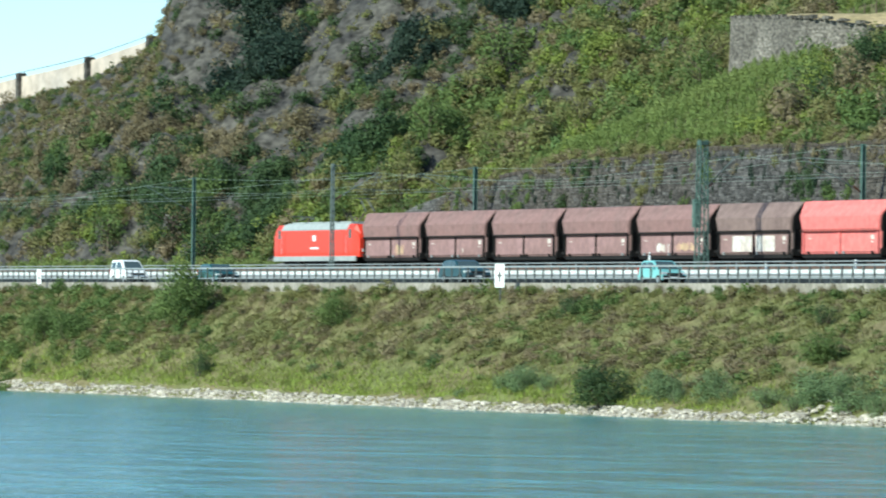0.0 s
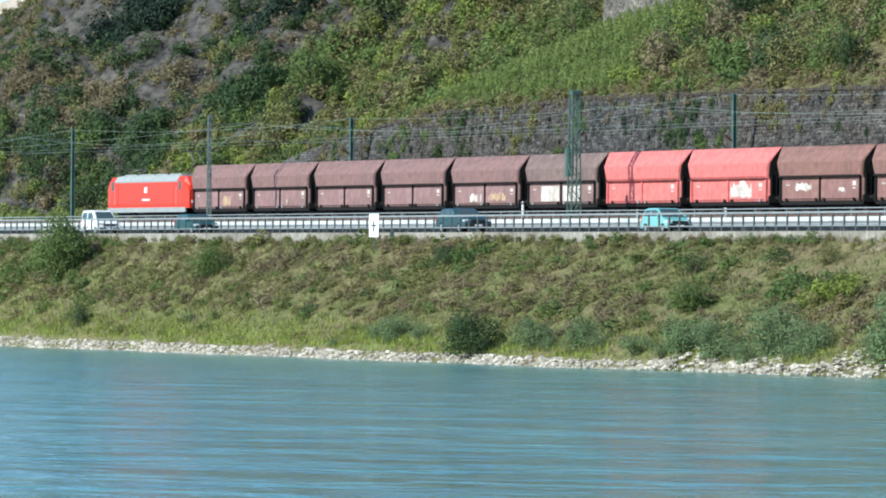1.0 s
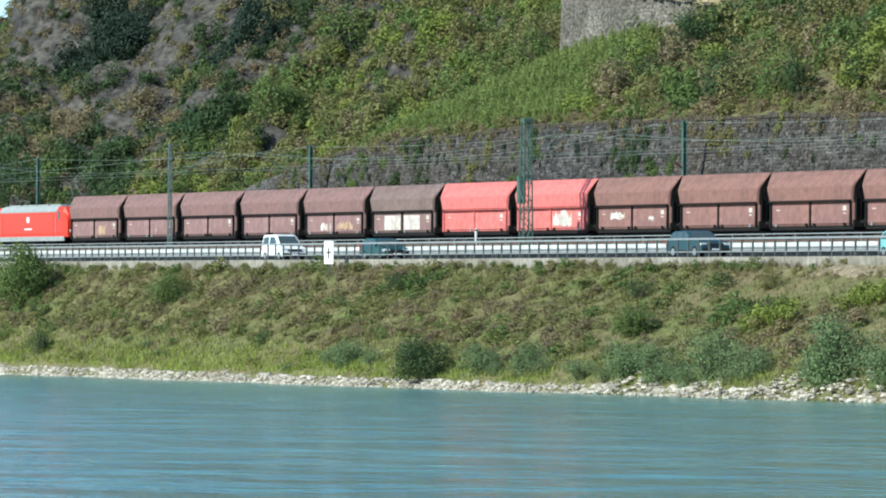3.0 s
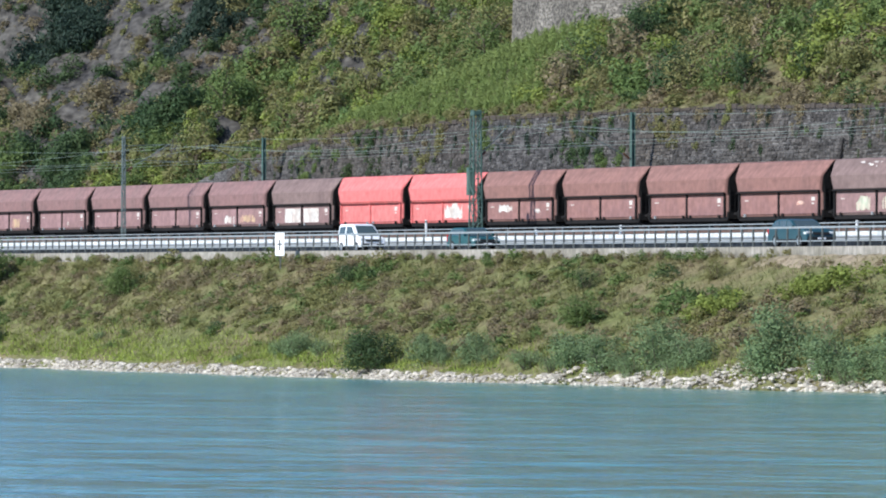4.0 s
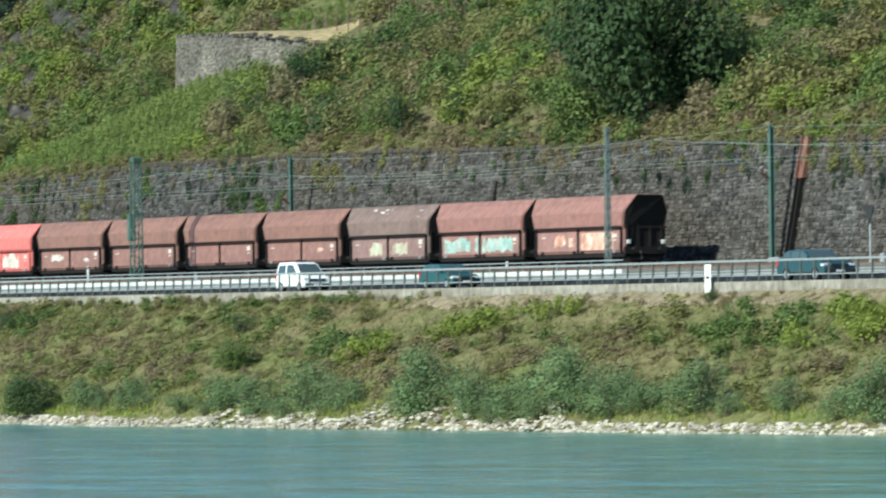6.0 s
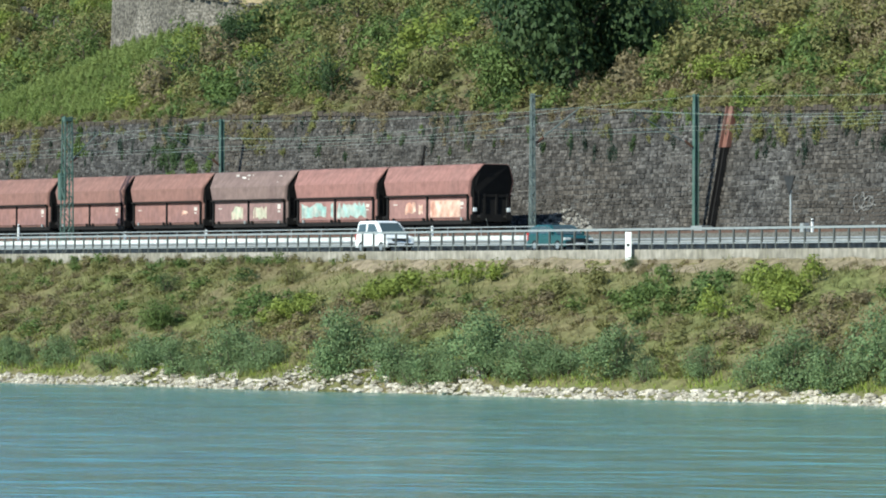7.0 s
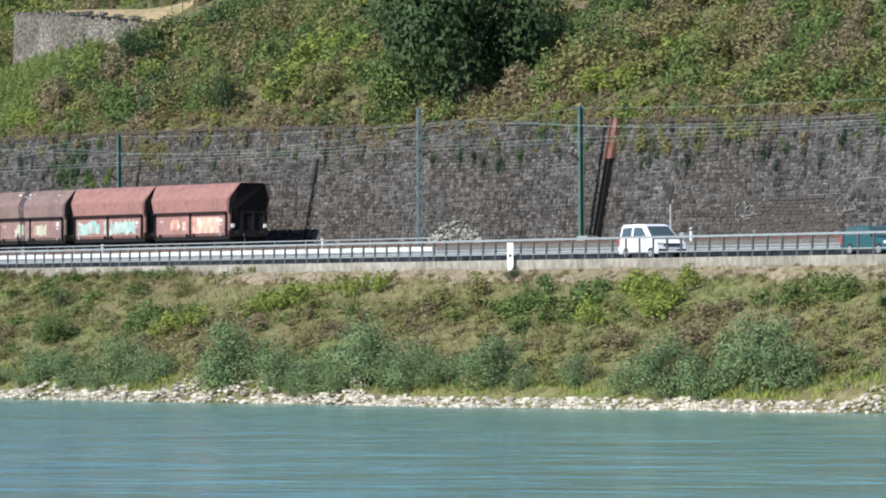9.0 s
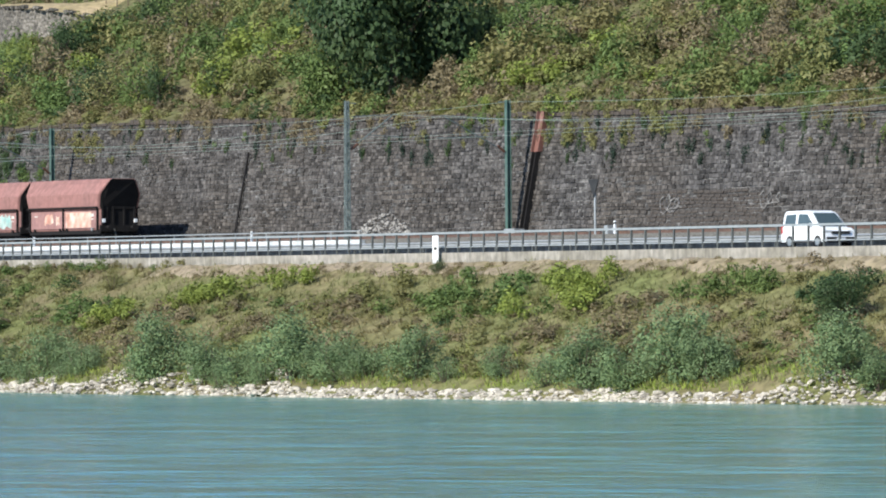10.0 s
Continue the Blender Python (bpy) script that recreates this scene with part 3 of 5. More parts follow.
            sx, du = rnd.uniform(0.15, 0.55), rnd.uniform(0.05, 0.14)

            def on_roof(a, b):
                return (a, -(1.508 - 0.5 * b), 3.322 + 0.8 * b)
            part("scuff", ([on_roof(x, u), on_roof(x + sx, u - 0.03), on_roof(x + sx * 0.8, u + du), on_roof(x + 0.05, u + du * 0.7)], [(0, 1, 2, 3)]), PAINT["white"], w, "pale bare scuff")
    return w


MARKS = {
    0: [("yellow", 0.6, 2.4, 1.0, 1.9, True)],
    1: [("white", 1.2, 1.5, 1.1, 1.5, True)],
    4: [("white", -2.8, -0.6, 1.0, 1.7, True), ("yellow", 0.6, 3.4, 1.05, 1.75, True)],
    5: [("white", -3.1, -0.3, 1.05, 2.05, False), ("white", 0.3, 3.0, 1.05, 2.05, False)],
    7: [("white", 0.3, 3.2, 1.05, 2.2, True)],
    8: [("white", -3.4, -0.9, 1.4, 2.0, True), ("white", 2.4, 3.2, 1.3, 1.7, True)],
    11: [("pink", 2.3, 3.2, 1.4, 1.8, True)],
    12: [("green", -2.6, -0.5, 1.05, 2.0, True), ("green", 0.7, 2.6, 1.05, 2.0, True)],
    13: [("teal", -4.6, -0.25, 1.05, 2.15, True), ("teal", 0.25, 4.2, 1.05, 2.15, True)],
    14: [("pink", -2.9, -0.6, 1.2, 2.0, True), ("pink", 0.4, 4.2, 1.05, 2.05, False)],
}
STYLE = ["purple", "purple", "purple", "purple", "purple", "grey", "red", "red", "brown", "brown", "brown", "brown", "grey", "rustred", "rustred"]
LABEL = {"purple": "dusty purple-brown hopper wagon on the rails", "brown": "oxide brown covered hopper wagon on the rails", "rustred": "rusty red-brown hopper wagon with graffiti on its flaps",
         "grey": "grimy grey-brown hopper wagon with pale patches", "red": "faded bright red hopper wagon on the rails"}
TRAIN = []
for i in range(15):
    wg = tagged(hopper_wagon(STYLE[i], MARKS.get(i, []), i + 3), LABEL[STYLE[i]], "hopper wagon", "hopper wagons of the train")
    TRAIN.append((wg, -(14.5 - i) * PITCH + 0.63))

LOCRED = mat("bright_red_locomotive_paint", (0.72, 0.045, 0.02), rough=0.4, var=0.06, scale=2, spec=0.5)
LOCGREY = mat("locomotive_grey_paint", (0.33, 0.35, 0.34), rough=0.5, var=0.12, scale=2, streak=0.1)
DARKGLASS = glass_mat("dark_cab_glass", (0.03, 0.035, 0.04))


def locomotive():
    w = empty("electric_locomotive")
    H = 8.75
    prof = [(-1.46, 0.95), (-1.49, 1.3), (-1.49, 3.05), (-1.25, 3.42), (1.25, 3.42), (1.49, 3.05), (1.49, 1.3), (1.46, 0.95)]

    def ring(x, sy, top):
        return [(x, y * sy, z if z < 2 else 2 + (z - 2) * top) for y, z in prof]
    rings = [ring(-H, 0.86, 0.25), ring(-H + 0.12, 0.92, 0.5), ring(-H + 0.75, 0.98, 0.98), ring(-H + 1.1, 1, 1), ring(-3, 1, 1), ring(3, 1, 1), ring(H - 1.1, 1, 1), ring(H - 0.75, 0.98, 0.98), ring(H - 0.12, 0.92, 0.5), ring(H, 0.86, 0.25)]
    part("body", loft(bmesh.new(), rings), LOCRED, w)
    part("roof", bx(-H + 2.0, H - 2.0, -1.12, 1.12, 3.36, 3.54, bevel=0.08), LOCGREY, w, "grey roof hatches")
    for x0, x1 in ((-6.2, -3.4), (-2.9, 0.2), (0.6, 3.2), (3.6, 6.0)):
        part("roof_hatch", bx(x0, x1, -0.9, 0.9, 3.52, 3.64, bevel=0.04), LOCGREY, w)
    for side in (-1, 1):
        part("skirt", bx(-H + 0.3, H - 0.3, side * 1.44 - 0.06, side * 1.44 + 0.06, 0.62, 1.0, bevel=0.02), LOCGREY, w, "grey skirt")
        vs = [(x, side * y, z) for x in (-H + 2.0, H - 2.0) for y, z in ((1.515, 2.98), (1.515, 3.08), (1.26, 3.47), (1.1, 3.47))]
        part("roof_edge", (vs, [(0, 1, 5, 4), (1, 2, 6, 5), (2, 3, 7, 6), (3, 2, 1, 0), (4, 5, 6, 7), (3, 0, 4, 7)]), LOCGREY, w, "sloping grey roof side")
        for e in (-1, 1):
            part("side_window", bx(*sorted((e * (H - 1.75), e * (H - 1.2))), side * 1.485 - 0.02, side * 1.485 + 0.02, 2.35, 3.05, bevel=0.01), DARKGLASS, w, "dark cab side window")
            part("handrail", rod(bmesh.new(), (e * (H - 2.1), side * 1.54, 1.2), (e * (H - 2.1), side * 1.54, 2.6), 0.025, 6), M["steel"], w)
            part("cab_door_line", bx(*sorted((e * (H - 2.75), e * (H - 2.72))), side * 1.492 - 0.006, side * 1.492 + 0.006, 1.0, 3.0), M["black"], w)
        part("emblem", bx(-0.3, 0.3, side * 1.495 - 0.008, side * 1.495 + 0.008, 2.15, 2.6), M["white"], w, "plain white emblem panel")
        part("number_bar", bx(-0.8, 0.9, side * 1.495 - 0.008, side * 1.495 + 0.008, 1.55, 1.68), M["white"], w, "pale bar of lettering")
    for e in (-1, 1):
        vs = [(e * (H - 0.18), -1.1, 2.15), (e * (H - 0.18), 1.1, 2.15), (e * (H - 0.62), 1.1, 3.0), (e * (H - 0.62), -1.1, 3.0)]
        part("windscreen", ([(x + e * 0.06, y, z) for x, y, z in vs], [(0, 1, 2, 3)]), DARKGLASS, w, "dark windscreen")
        for y in (-0.95, 0.95):
            part("headlight", bx(*sorted((e * (H - 0.02), e * (H + 0.03))), y - 0.14, y + 0.14, 1.35, 1.55), M["white"], w)
            bm = rod(bmesh.new(), (e * H, y * 0.93, 1.05), (e * (H + 0.3), y * 0.93, 1.05), 0.2, 10)
            part("buffer", bm, M["black"], w)
        bg = part("bogie", bx(e * 5.2 - 1.9, e * 5.2 + 1.9, -1.15, 1.15, 0.35, 0.85, bevel=0.08), M["black"], w)
        for dx in (-1.3, 1.3):
            for y in (-0.8, 0.8):
                part("wheel", rod(bmesh.new(), (e * 5.2 + dx, y - 0.07, 0.6), (e * 5.2 + dx, y + 0.07, 0.6), 0.6, 20), M["railsteel"], bg)
    part("transformer", bx(-2.6, 2.6, -1.2, 1.2, 0.3, 0.95, bevel=0.08), M["black"], w)
    # raised pantograph over the rear cab, folded one over the front
    for x, up in ((6.2, True), (-6.2, False)):
        bm = bmesh.new()
        for y in (-0.45, 0.45):
            if up:
                rod(bm, (x, y, 3.5), (x + 1.4, y * 0.8, 4.4), 0.05, 6)
                rod(bm, (x + 1.4, y * 0.8, 4.4), (x + 0.1, y * 0.6, 5.35), 0.05, 6)
            else:
                rod(bm, (x, y, 3.8), (x + 1.6, y * 0.8, 3.95), 0.035, 6)
                rod(bm, (x + 1.6, y * 0.8, 3.95), (x, y * 0.6, 4.1), 0.03, 6)
        z = 5.38 if up else 4.12
        rod(bm, (x - 0.1, -0.95, z), (x - 0.1, 0.95, z), 0.03, 6), rod(bm, (x + 0.3, -0.95, z), (x + 0.3, 0.95, z), 0.03, 6)
        part("pantograph", bm, M["post"], w)
        for y in (-0.5, 0.5):
            part("insulator", rod(bmesh.new(), (x, y, 3.7), (x, y, 3.95), 0.07, 8), M["insul"], w)
    return w


loco = tagged(locomotive(), "bright red electric locomotive with grey roof and skirt", "locomotive")
TRAIN.append((loco, -15 * PITCH - 8.5))


# seconds, place of the train's tail along the line
TAIL = [(0, 113.17), (0.5, 108.17), (1, 103.37), (1.5, 98.72), (2, 93.97), (2.5, 89.37), (4, 75.47), (5, 66.42), (5.5, 61.87), (6, 57.32), (6.2, 55.47), (7.3, 44.97), (7.5, 43.12), (8, 38.77), (8.5, 34.47), (9, 30.12), (9.5, 25.77), (10, 21.47)]


# ---- road vehicles ----
TYRE = mat("tyre_rubber", (0.025, 0.025, 0.025), rough=0.85)
RIM = mat("alloy_rim", (0.5, 0.5, 0.5), rough=0.35, metal=0.8)
CARGLASS = glass_mat("tinted_car_glass", (0.06, 0.085, 0.09))
LAMP = mat("clear_lamp_glass", (0.7, 0.72, 0.7), rough=0.15, spec=0.6)
REDLAMP = mat("red_tail_lamp", (0.45, 0.02, 0.02), rough=0.2, spec=0.6)
TRIM = mat("black_plastic_trim", (0.03, 0.03, 0.03), rough=0.7)


def vehicle(name, paint, length, width, low, roof, wheels, wr, windows, ws, rs, bars=False, kx=1.0):
    """low: outline of the lower body from tail to nose, roof: outline of the cabin, both in side view; windows: side panes."""
    w = empty(name)
    hw = width / 2
    length *= kx
    low, roof, ws, rs = ([(x * kx, z) for x, z in q] for q in (low, roof, ws, rs))
    windows = [[(x * kx, z) for x, z in q] for q in windows]
    wheels = [x * kx for x in wheels]

    def shell(outline, y, inset, tuck):
        rings = []
        for s, k in ((-1, 1), (-0.93, 0), (0.93, 0), (1, 1)):
            ring = []
            for x, z in outline:
                t = (z - outline[0][1]) * tuck
                ring.append((x * (1 - 0.006 * k), s * (y - t) , z - (0.02 * k if z > 0.5 else -0.02 * k)))
            rings.append(ring)
        return loft(bmesh.new(), rings)
    part("body", shell(low, hw, 0, 0.0), paint, w)
    part("cabin", shell(roof, hw - 0.03, 0, 0.16), paint, w)
    zt = roof[0][1]
    for side in (-1, 1):
        for pane in windows:
            v = [(x, side * ((hw - 0.03) - (z - zt) * 0.16 + 0.012), z) for x, z in pane]
            v += [(x, side * ((hw - 0.03) - (z - zt) * 0.16 - 0.02), z) for x, z in pane]
            n = len(pane)
            f = [tuple(range(n)), tuple(range(2 * n - 1, n - 1, -1))] + [(i, (i + 1) % n, n + (i + 1) % n, n + i) for i in range(n)]
            part("side_window", (v, f), CARGLASS, w, "tinted side window")
        part("mirror", bx(length * 0.17, length * 0.17 + 0.14, *sorted((side * hw, side * (hw + 0.17))), zt + 0.02, zt + 0.2, bevel=0.03), paint, w)
        part("sill", bx(wheels[0] + wr + 0.05, wheels[1] - wr - 0.05, *sorted((side * (hw - 0.05), side * (hw + 0.015))), low[0][1] - 0.02, low[0][1] + 0.12), TRIM, w)
        part("headlight", bx(length / 2 - 0.42, length / 2 - 0.05, *sorted((side * (hw - 0.42), side * (hw + 0.004))), zt - 0.32, zt - 0.14, bevel=0.03), LAMP, w)
        part("tail_light", bx(-length / 2 - 0.012, -length / 2 + 0.16, *sorted((side * (hw - 0.2), side * (hw + 0.006))), zt - 0.3, zt + 0.12, bevel=0.02), REDLAMP, w)
        for x in wheels:
            tyre = part("wheel", rod(bmesh.new(), (x, side * (hw - 0.19), wr), (x, side * (hw + 0.012), wr), wr, 24), TYRE, w)
            part("rim", rod(bmesh.new(), (x, side * (hw - 0.1), wr), (x, side * (hw + 0.02), wr), wr * 0.62, 16), RIM, tyre)
        if bars:
            part("roof_bar", bx(roof[1][0] + 0.2, roof[-2][0] - 0.2, side * (hw - 0.35) - 0.02, side * (hw - 0.35) + 0.02, roof[1][1] + 0.03, roof[1][1] + 0.08), M["steel"], w)
    for nm, (a, b) in (("windscreen", ws), ("rear_window", rs)):
        d = Vector((b[1] - a[1], 0, a[0] - b[0])).normalized() * (0.014 if nm == "windscreen" else -0.014)
        if d.x * (1 if nm == "windscreen" else -1) < 0:
            d = -d
        ya, yb = hw - 0.13, hw - 0.25
        v = [(a[0] + d.x, -ya, a[1] + d.z), (a[0] + d.x, ya, a[1] + d.z), (b[0] + d.x, yb, b[1] + d.z), (b[0] + d.x, -yb, b[1] + d.z)]
        v += [(x - 2 * d.x, y, z - 2 * d.z) for x, y, z in v]
        part(nm, (v, [(0, 1, 2, 3), (7, 6, 5, 4), (0, 4, 5, 1), (1, 5, 6, 2), (2, 6, 7, 3), (3, 7, 4, 0)]), CARGLASS, w, "tinted glass")
    part("bumper", bx(length / 2 - 0.14, length / 2 + 0.03, -hw + 0.04, hw - 0.04, low[0][1], low[0][1] + 0.28, bevel=0.04), TRIM, w)
    part("bumper", bx(-length / 2 - 0.03, -length / 2 + 0.14, -hw + 0.04, hw - 0.04, low[0][1], low[0][1] + 0.28, bevel=0.04), TRIM, w)
    part("grille", bx(length / 2 - 0.03, length / 2 + 0.02, -0.5, 0.5, zt - 0.32, zt - 0.18), TRIM, w)
    part("number_plate", bx(length / 2 + 0.02, length / 2 + 0.04, -0.26, 0.26, low[0][1] + 0.1, low[0][1] + 0.21), M["white"], w, "plain pale plate")
    return w


def paint(name, c, rough=0.3):
    return mat(name, c, rough=rough, var=0.04, scale=2, spec=0.6)


def build_cars():
    van = vehicle("van", paint("white_car_paint", (0.84, 0.85, 0.84)), 4.2, 1.74,
                  [(-2.08, 0.3), (-2.1, 0.6), (-2.06, 1.05), (0.9, 1.05), (1.7, 0.98), (2.02, 0.82), (2.1, 0.55), (2.08, 0.3)],
                  [(-2.06, 1.0), (-1.98, 1.68), (-1.85, 1.8), (0.1, 1.82), (0.5, 1.72), (1.4, 1.0)], (-1.3, 1.35), 0.31,
                  [[(-1.88, 1.1), (-1.8, 1.62), (-0.85, 1.66), (-0.8, 1.1)], [(-0.62, 1.1), (-0.62, 1.66), (0.2, 1.64), (0.9, 1.1)]],
                  ((1.36, 1.06), (0.52, 1.7)), ((-2.05, 1.1), (-1.98, 1.6)), kx=0.92)
    green = vehicle("estate_car", paint("dark_teal_car_paint", (0.012, 0.075, 0.08)), 4.6, 1.76,
                    [(-2.28, 0.28), (-2.3, 0.6), (-2.25, 0.92), (0.9, 0.94), (1.9, 0.84), (2.24, 0.66), (2.3, 0.45), (2.28, 0.28)],
                    [(-2.2, 0.9), (-1.9, 1.32), (-1.4, 1.45), (0.0, 1.45), (0.25, 1.4), (1.1, 0.9)], (-1.35, 1.4), 0.31,
                    [[(-1.95, 0.98), (-1.7, 1.3), (-1.0, 1.36), (-1.0, 0.98)], [(-0.9, 0.98), (-0.9, 1.36), (-0.1, 1.37), (-0.1, 0.98)], [(0.0, 0.98), (0.0, 1.36), (0.2, 1.34), (0.8, 0.98)]],
                    ((1.06, 0.94), (0.27, 1.39)), ((-2.18, 0.96), (-1.92, 1.31)), kx=0.91)
    suv = vehicle("off_road_car", paint("dark_blue_green_car_paint", (0.018, 0.06, 0.075)), 4.7, 1.84,
                  [(-2.33, 0.38), (-2.35, 0.75), (-2.3, 1.12), (0.9, 1.12), (2.0, 1.04), (2.28, 0.88), (2.35, 0.6), (2.33, 0.38)],
                  [(-2.1, 1.06), (-1.7, 1.52), (-1.35, 1.6), (-0.1, 1.62), (0.25, 1.55), (1.05, 1.06)], (-1.38, 1.42), 0.37,
                  [[(-1.8, 1.16), (-1.5, 1.49), (-1.1, 1.52), (-1.1, 1.16)], [(-1.0, 1.16), (-1.0, 1.53), (-0.2, 1.54), (-0.2, 1.16)], [(-0.1, 1.16), (-0.1, 1.54), (0.18, 1.5), (0.75, 1.16)]],
                  ((1.0, 1.1), (0.28, 1.54)), ((-2.07, 1.12), (-1.73, 1.5)), bars=True, kx=0.98)
    teal = vehicle("hatchback", paint("light_turquoise_car_paint", (0.2, 0.47, 0.46)), 3.8, 1.66,
                   [(-1.88, 0.28), (-1.9, 0.6), (-1.84, 0.94), (0.8, 0.95), (1.55, 0.84), (1.84, 0.66), (1.9, 0.45), (1.88, 0.28)],
                   [(-1.82, 0.9), (-1.5, 1.38), (-1.2, 1.47), (0.0, 1.48), (0.2, 1.43), (1.0, 0.92)], (-1.2, 1.2), 0.29,
                   [[(-1.6, 0.99), (-1.35, 1.35), (-0.7, 1.38), (-0.7, 0.99)], [(-0.6, 0.99), (-0.6, 1.38), (0.15, 1.37), (0.75, 0.99)]],
                   ((0.96, 0.96), (0.22, 1.42)), ((-1.8, 0.98), (-1.52, 1.36)), kx=0.94)
    tagged(van, "white panel-sided van driving along the river road", "van")
    tagged(green, "dark teal estate car driving on the asphalt road", "car")
    tagged(suv, "dark blue-green off-road car with silver roof bars", "car")
    tagged(teal, "light turquoise hatchback driving on the asphalt road", "car")
    return van, green, suv, teal


van, green_car, suv, teal_car = build_cars()
LANE = 13.9
DRIVES = [
    (van, [(0, -86.3), (1, -65.9), (2, -44.4), (2.5, -33.6), (4, -1.5), (4.5, 9.0), (5, 19.3), (5.5, 29.7), (6.2, 44.2), (7.3, 66.2), (7.5, 70.5), (8.5, 91.0), (9, 102.1), (9.5, 113.4), (10, 124.8)], -0.9),
    (green_car, [(0, -66.7), (1, -46.5), (2, -26.2), (2.5, -16.0), (4, 16.0), (4.5, 27.2), (5, 37.7), (5.5, 48.2), (6.2, 63.2), (7.3, 86.8), (7.5, 91.1), (8.5, 112.5), (10, 144.5)], -1.0),
    (suv, [(0, -20.3), (1, -0.2), (2, 20.1), (2.5, 30.1), (4, 59.4), (4.5, 69.2), (5.5, 88.6), (6.2, 102.7), (7.5, 129), (10, 180)], -1.2),
    (teal_car, [(0, 10.0), (1, 28.4), (2, 46.5), (2.5, 55.5), (4, 82.5), (6, 118.5), (8, 154.5), (10, 190.5)], -0.7),
]


# ---- road furniture ----
def railing():
    r = tagged(empty("railing"), "grey steel railing with square posts on the road edge", "railing")
    for nm, dz, h, mt in (("top_rail", 1.1, 0.055, "steel"), ("mid_rail", 0.36, 0.03, "steel")):
        rings = []
        for x in range(-160, 181, 20):
            z = road_z(x) + dz
            rings.append([(x, 11.47 - h, z - h), (x, 11.47 + h, z - h), (x, 11.47 + h, z + h), (x, 11.47 - h, z + h)])
        part(nm, loft(bmesh.new(), rings), M[mt], r)
    me = None
    for i in range(251):
        x = -156 + 1.34 * i
        if me is None:
            ob = part("post", bx(-0.055, 0.055, -0.04, 0.04, -0.1, 1.02), M["post"], r)
            me = ob.data
        else:
            ob = new("post", me)
            ob.parent = r
        ob.location = (x, 11.47, road_z(x) + 0.04)


railing()


def crash_barrier(y, x0, x1):
    g = tagged(empty("crash_barrier"), "galvanised steel crash barrier beside the asphalt road", "crash barrier")
    rings = []
    x = x0
    while x <= x1:
        z = road_z(x)
        rings.append([(x, y + 0.05, z + 0.46), (x, y - 0.03, z + 0.53), (x, y + 0.04, z + 0.61), (x, y - 0.03, z + 0.69), (x, y + 0.05, z + 0.76), (x, y + 0.08, z + 0.61)])
        x += 20
    part("beam", loft(bmesh.new(), rings), M["steel"], g)
    me = None
    for i in range(int((x1 - x0) / 4)):
        x = x0 + 4 * i + 1
        if me is None:
            ob = part("post", bx(-0.04, 0.04, 0.08, 0.18, -0.05, 0.74), M["post"], g)
            me = ob.data
        else:
            ob = new("post", me)
            ob.parent = g
        ob.location = (x, y, road_z(x))


crash_barrier(18.35, -160, 180)
strip("wall_low", 68.72, 300, 18.95, 19.3, lambda x: road_z(x) - 0.3, lambda x: road_z(x) + 0.62, M["concrete"], "low weathered concrete edge of the railway bed")


def handrail():
    h = tagged(empty("handrail"), "thin galvanised handrail on the white wall", "handrail")
    rings = []
    for x in [-160 + 11.43 * i for i in range(21)]:
        z = road_z(x) + 1.5
        rings.append([(x, 19.08, z - 0.03), (x, 19.14, z - 0.03), (x, 19.14, z + 0.03), (x, 19.08, z + 0.03)])
    part("rail", loft(bmesh.new(), rings), M["steel"], h)
    me = None
    for i in range(56):
        x = -155 + 4 * i
        if me is None:
            ob = part("post", bx(-0.02, 0.02, -0.02, 0.02, 0, 0.5), M["steel"], h)
            me = ob.data
        else:
            ob = new("post", me)
            ob.parent = h
        ob.location = (x, 19.11, road_z(x) + 1.0)


handrail()


def river_sign(x, y, zb, w, z0, z1, bar):
    s = tagged(empty("river_sign"), "white rectangular river sign on a grey post in the bank grass" if bar else "narrow white kilometre board on a grey post on the bank", "sign")
    part("post", rod(bmesh.new(), (x, y, bank_z(x, y) - 0.3), (x, y, z1 - 0.1), 0.05, 8), M["post"], s)
    d = Vector((0.5, -0.86, 0)).normalized()
    ang = math.atan2(d.y, d.x) + math.pi / 2
    m = Matrix.Translation((x, y, 0)) @ Matrix.Rotation(ang, 4, "Z")
    bm = bx(-w / 2, w / 2, -0.1, -0.06, z0, z1, bevel=0.01)
    bm.transform(m)
    part("board", bm, M["white"], s)
    if bar:
        for a in ((-0.22, 0.22, (z0 + z1) / 2 - 0.04, (z0 + z1) / 2 + 0.04), (-0.05, 0.05, (z0 + z1) / 2 - 0.4, (z0 + z1) / 2 + 0.3)):
            bm = bx(a[0], a[1], -0.115, -0.1, a[2], a[3])
            bm.transform(m)
            part("symbol_bar", bm, TRIM, s, "plain dark bar")
    else:
        bm = bx(-0.09, 0.09, -0.112, -0.1, z1 - 0.75, z1 - 0.6)
        bm.transform(m)
        part("symbol_bar", bm, TRIM, s, "plain dark bar")


river_sign(-6.4, 9.9, 6.8, 0.75, 7.5, 9.0, True)
river_sign(91.7, 11.0, 6.3, 0.36, 6.5, 8.15, False)
river_sign(-98.7, 10.6, 7.5, 0.42, 8.2, 9.35, False)


def marker(x, y, h):
    z = road_z(x) if y < 19 else rail_z(x) - 0.4
    s = tagged(empty("marker_post"), "short white marker post beside the railway", "marker post", "white marker posts")
    part("post", bx(x - 0.06, x + 0.06, y - 0.06, y + 0.06, z, z + h, bevel=0.02), M["white"], s)
    part("cap", bx(x - 0.07, x + 0.07, y - 0.07, y + 0.07, z + h - 0.16, z + h - 0.08), M["black"], s)


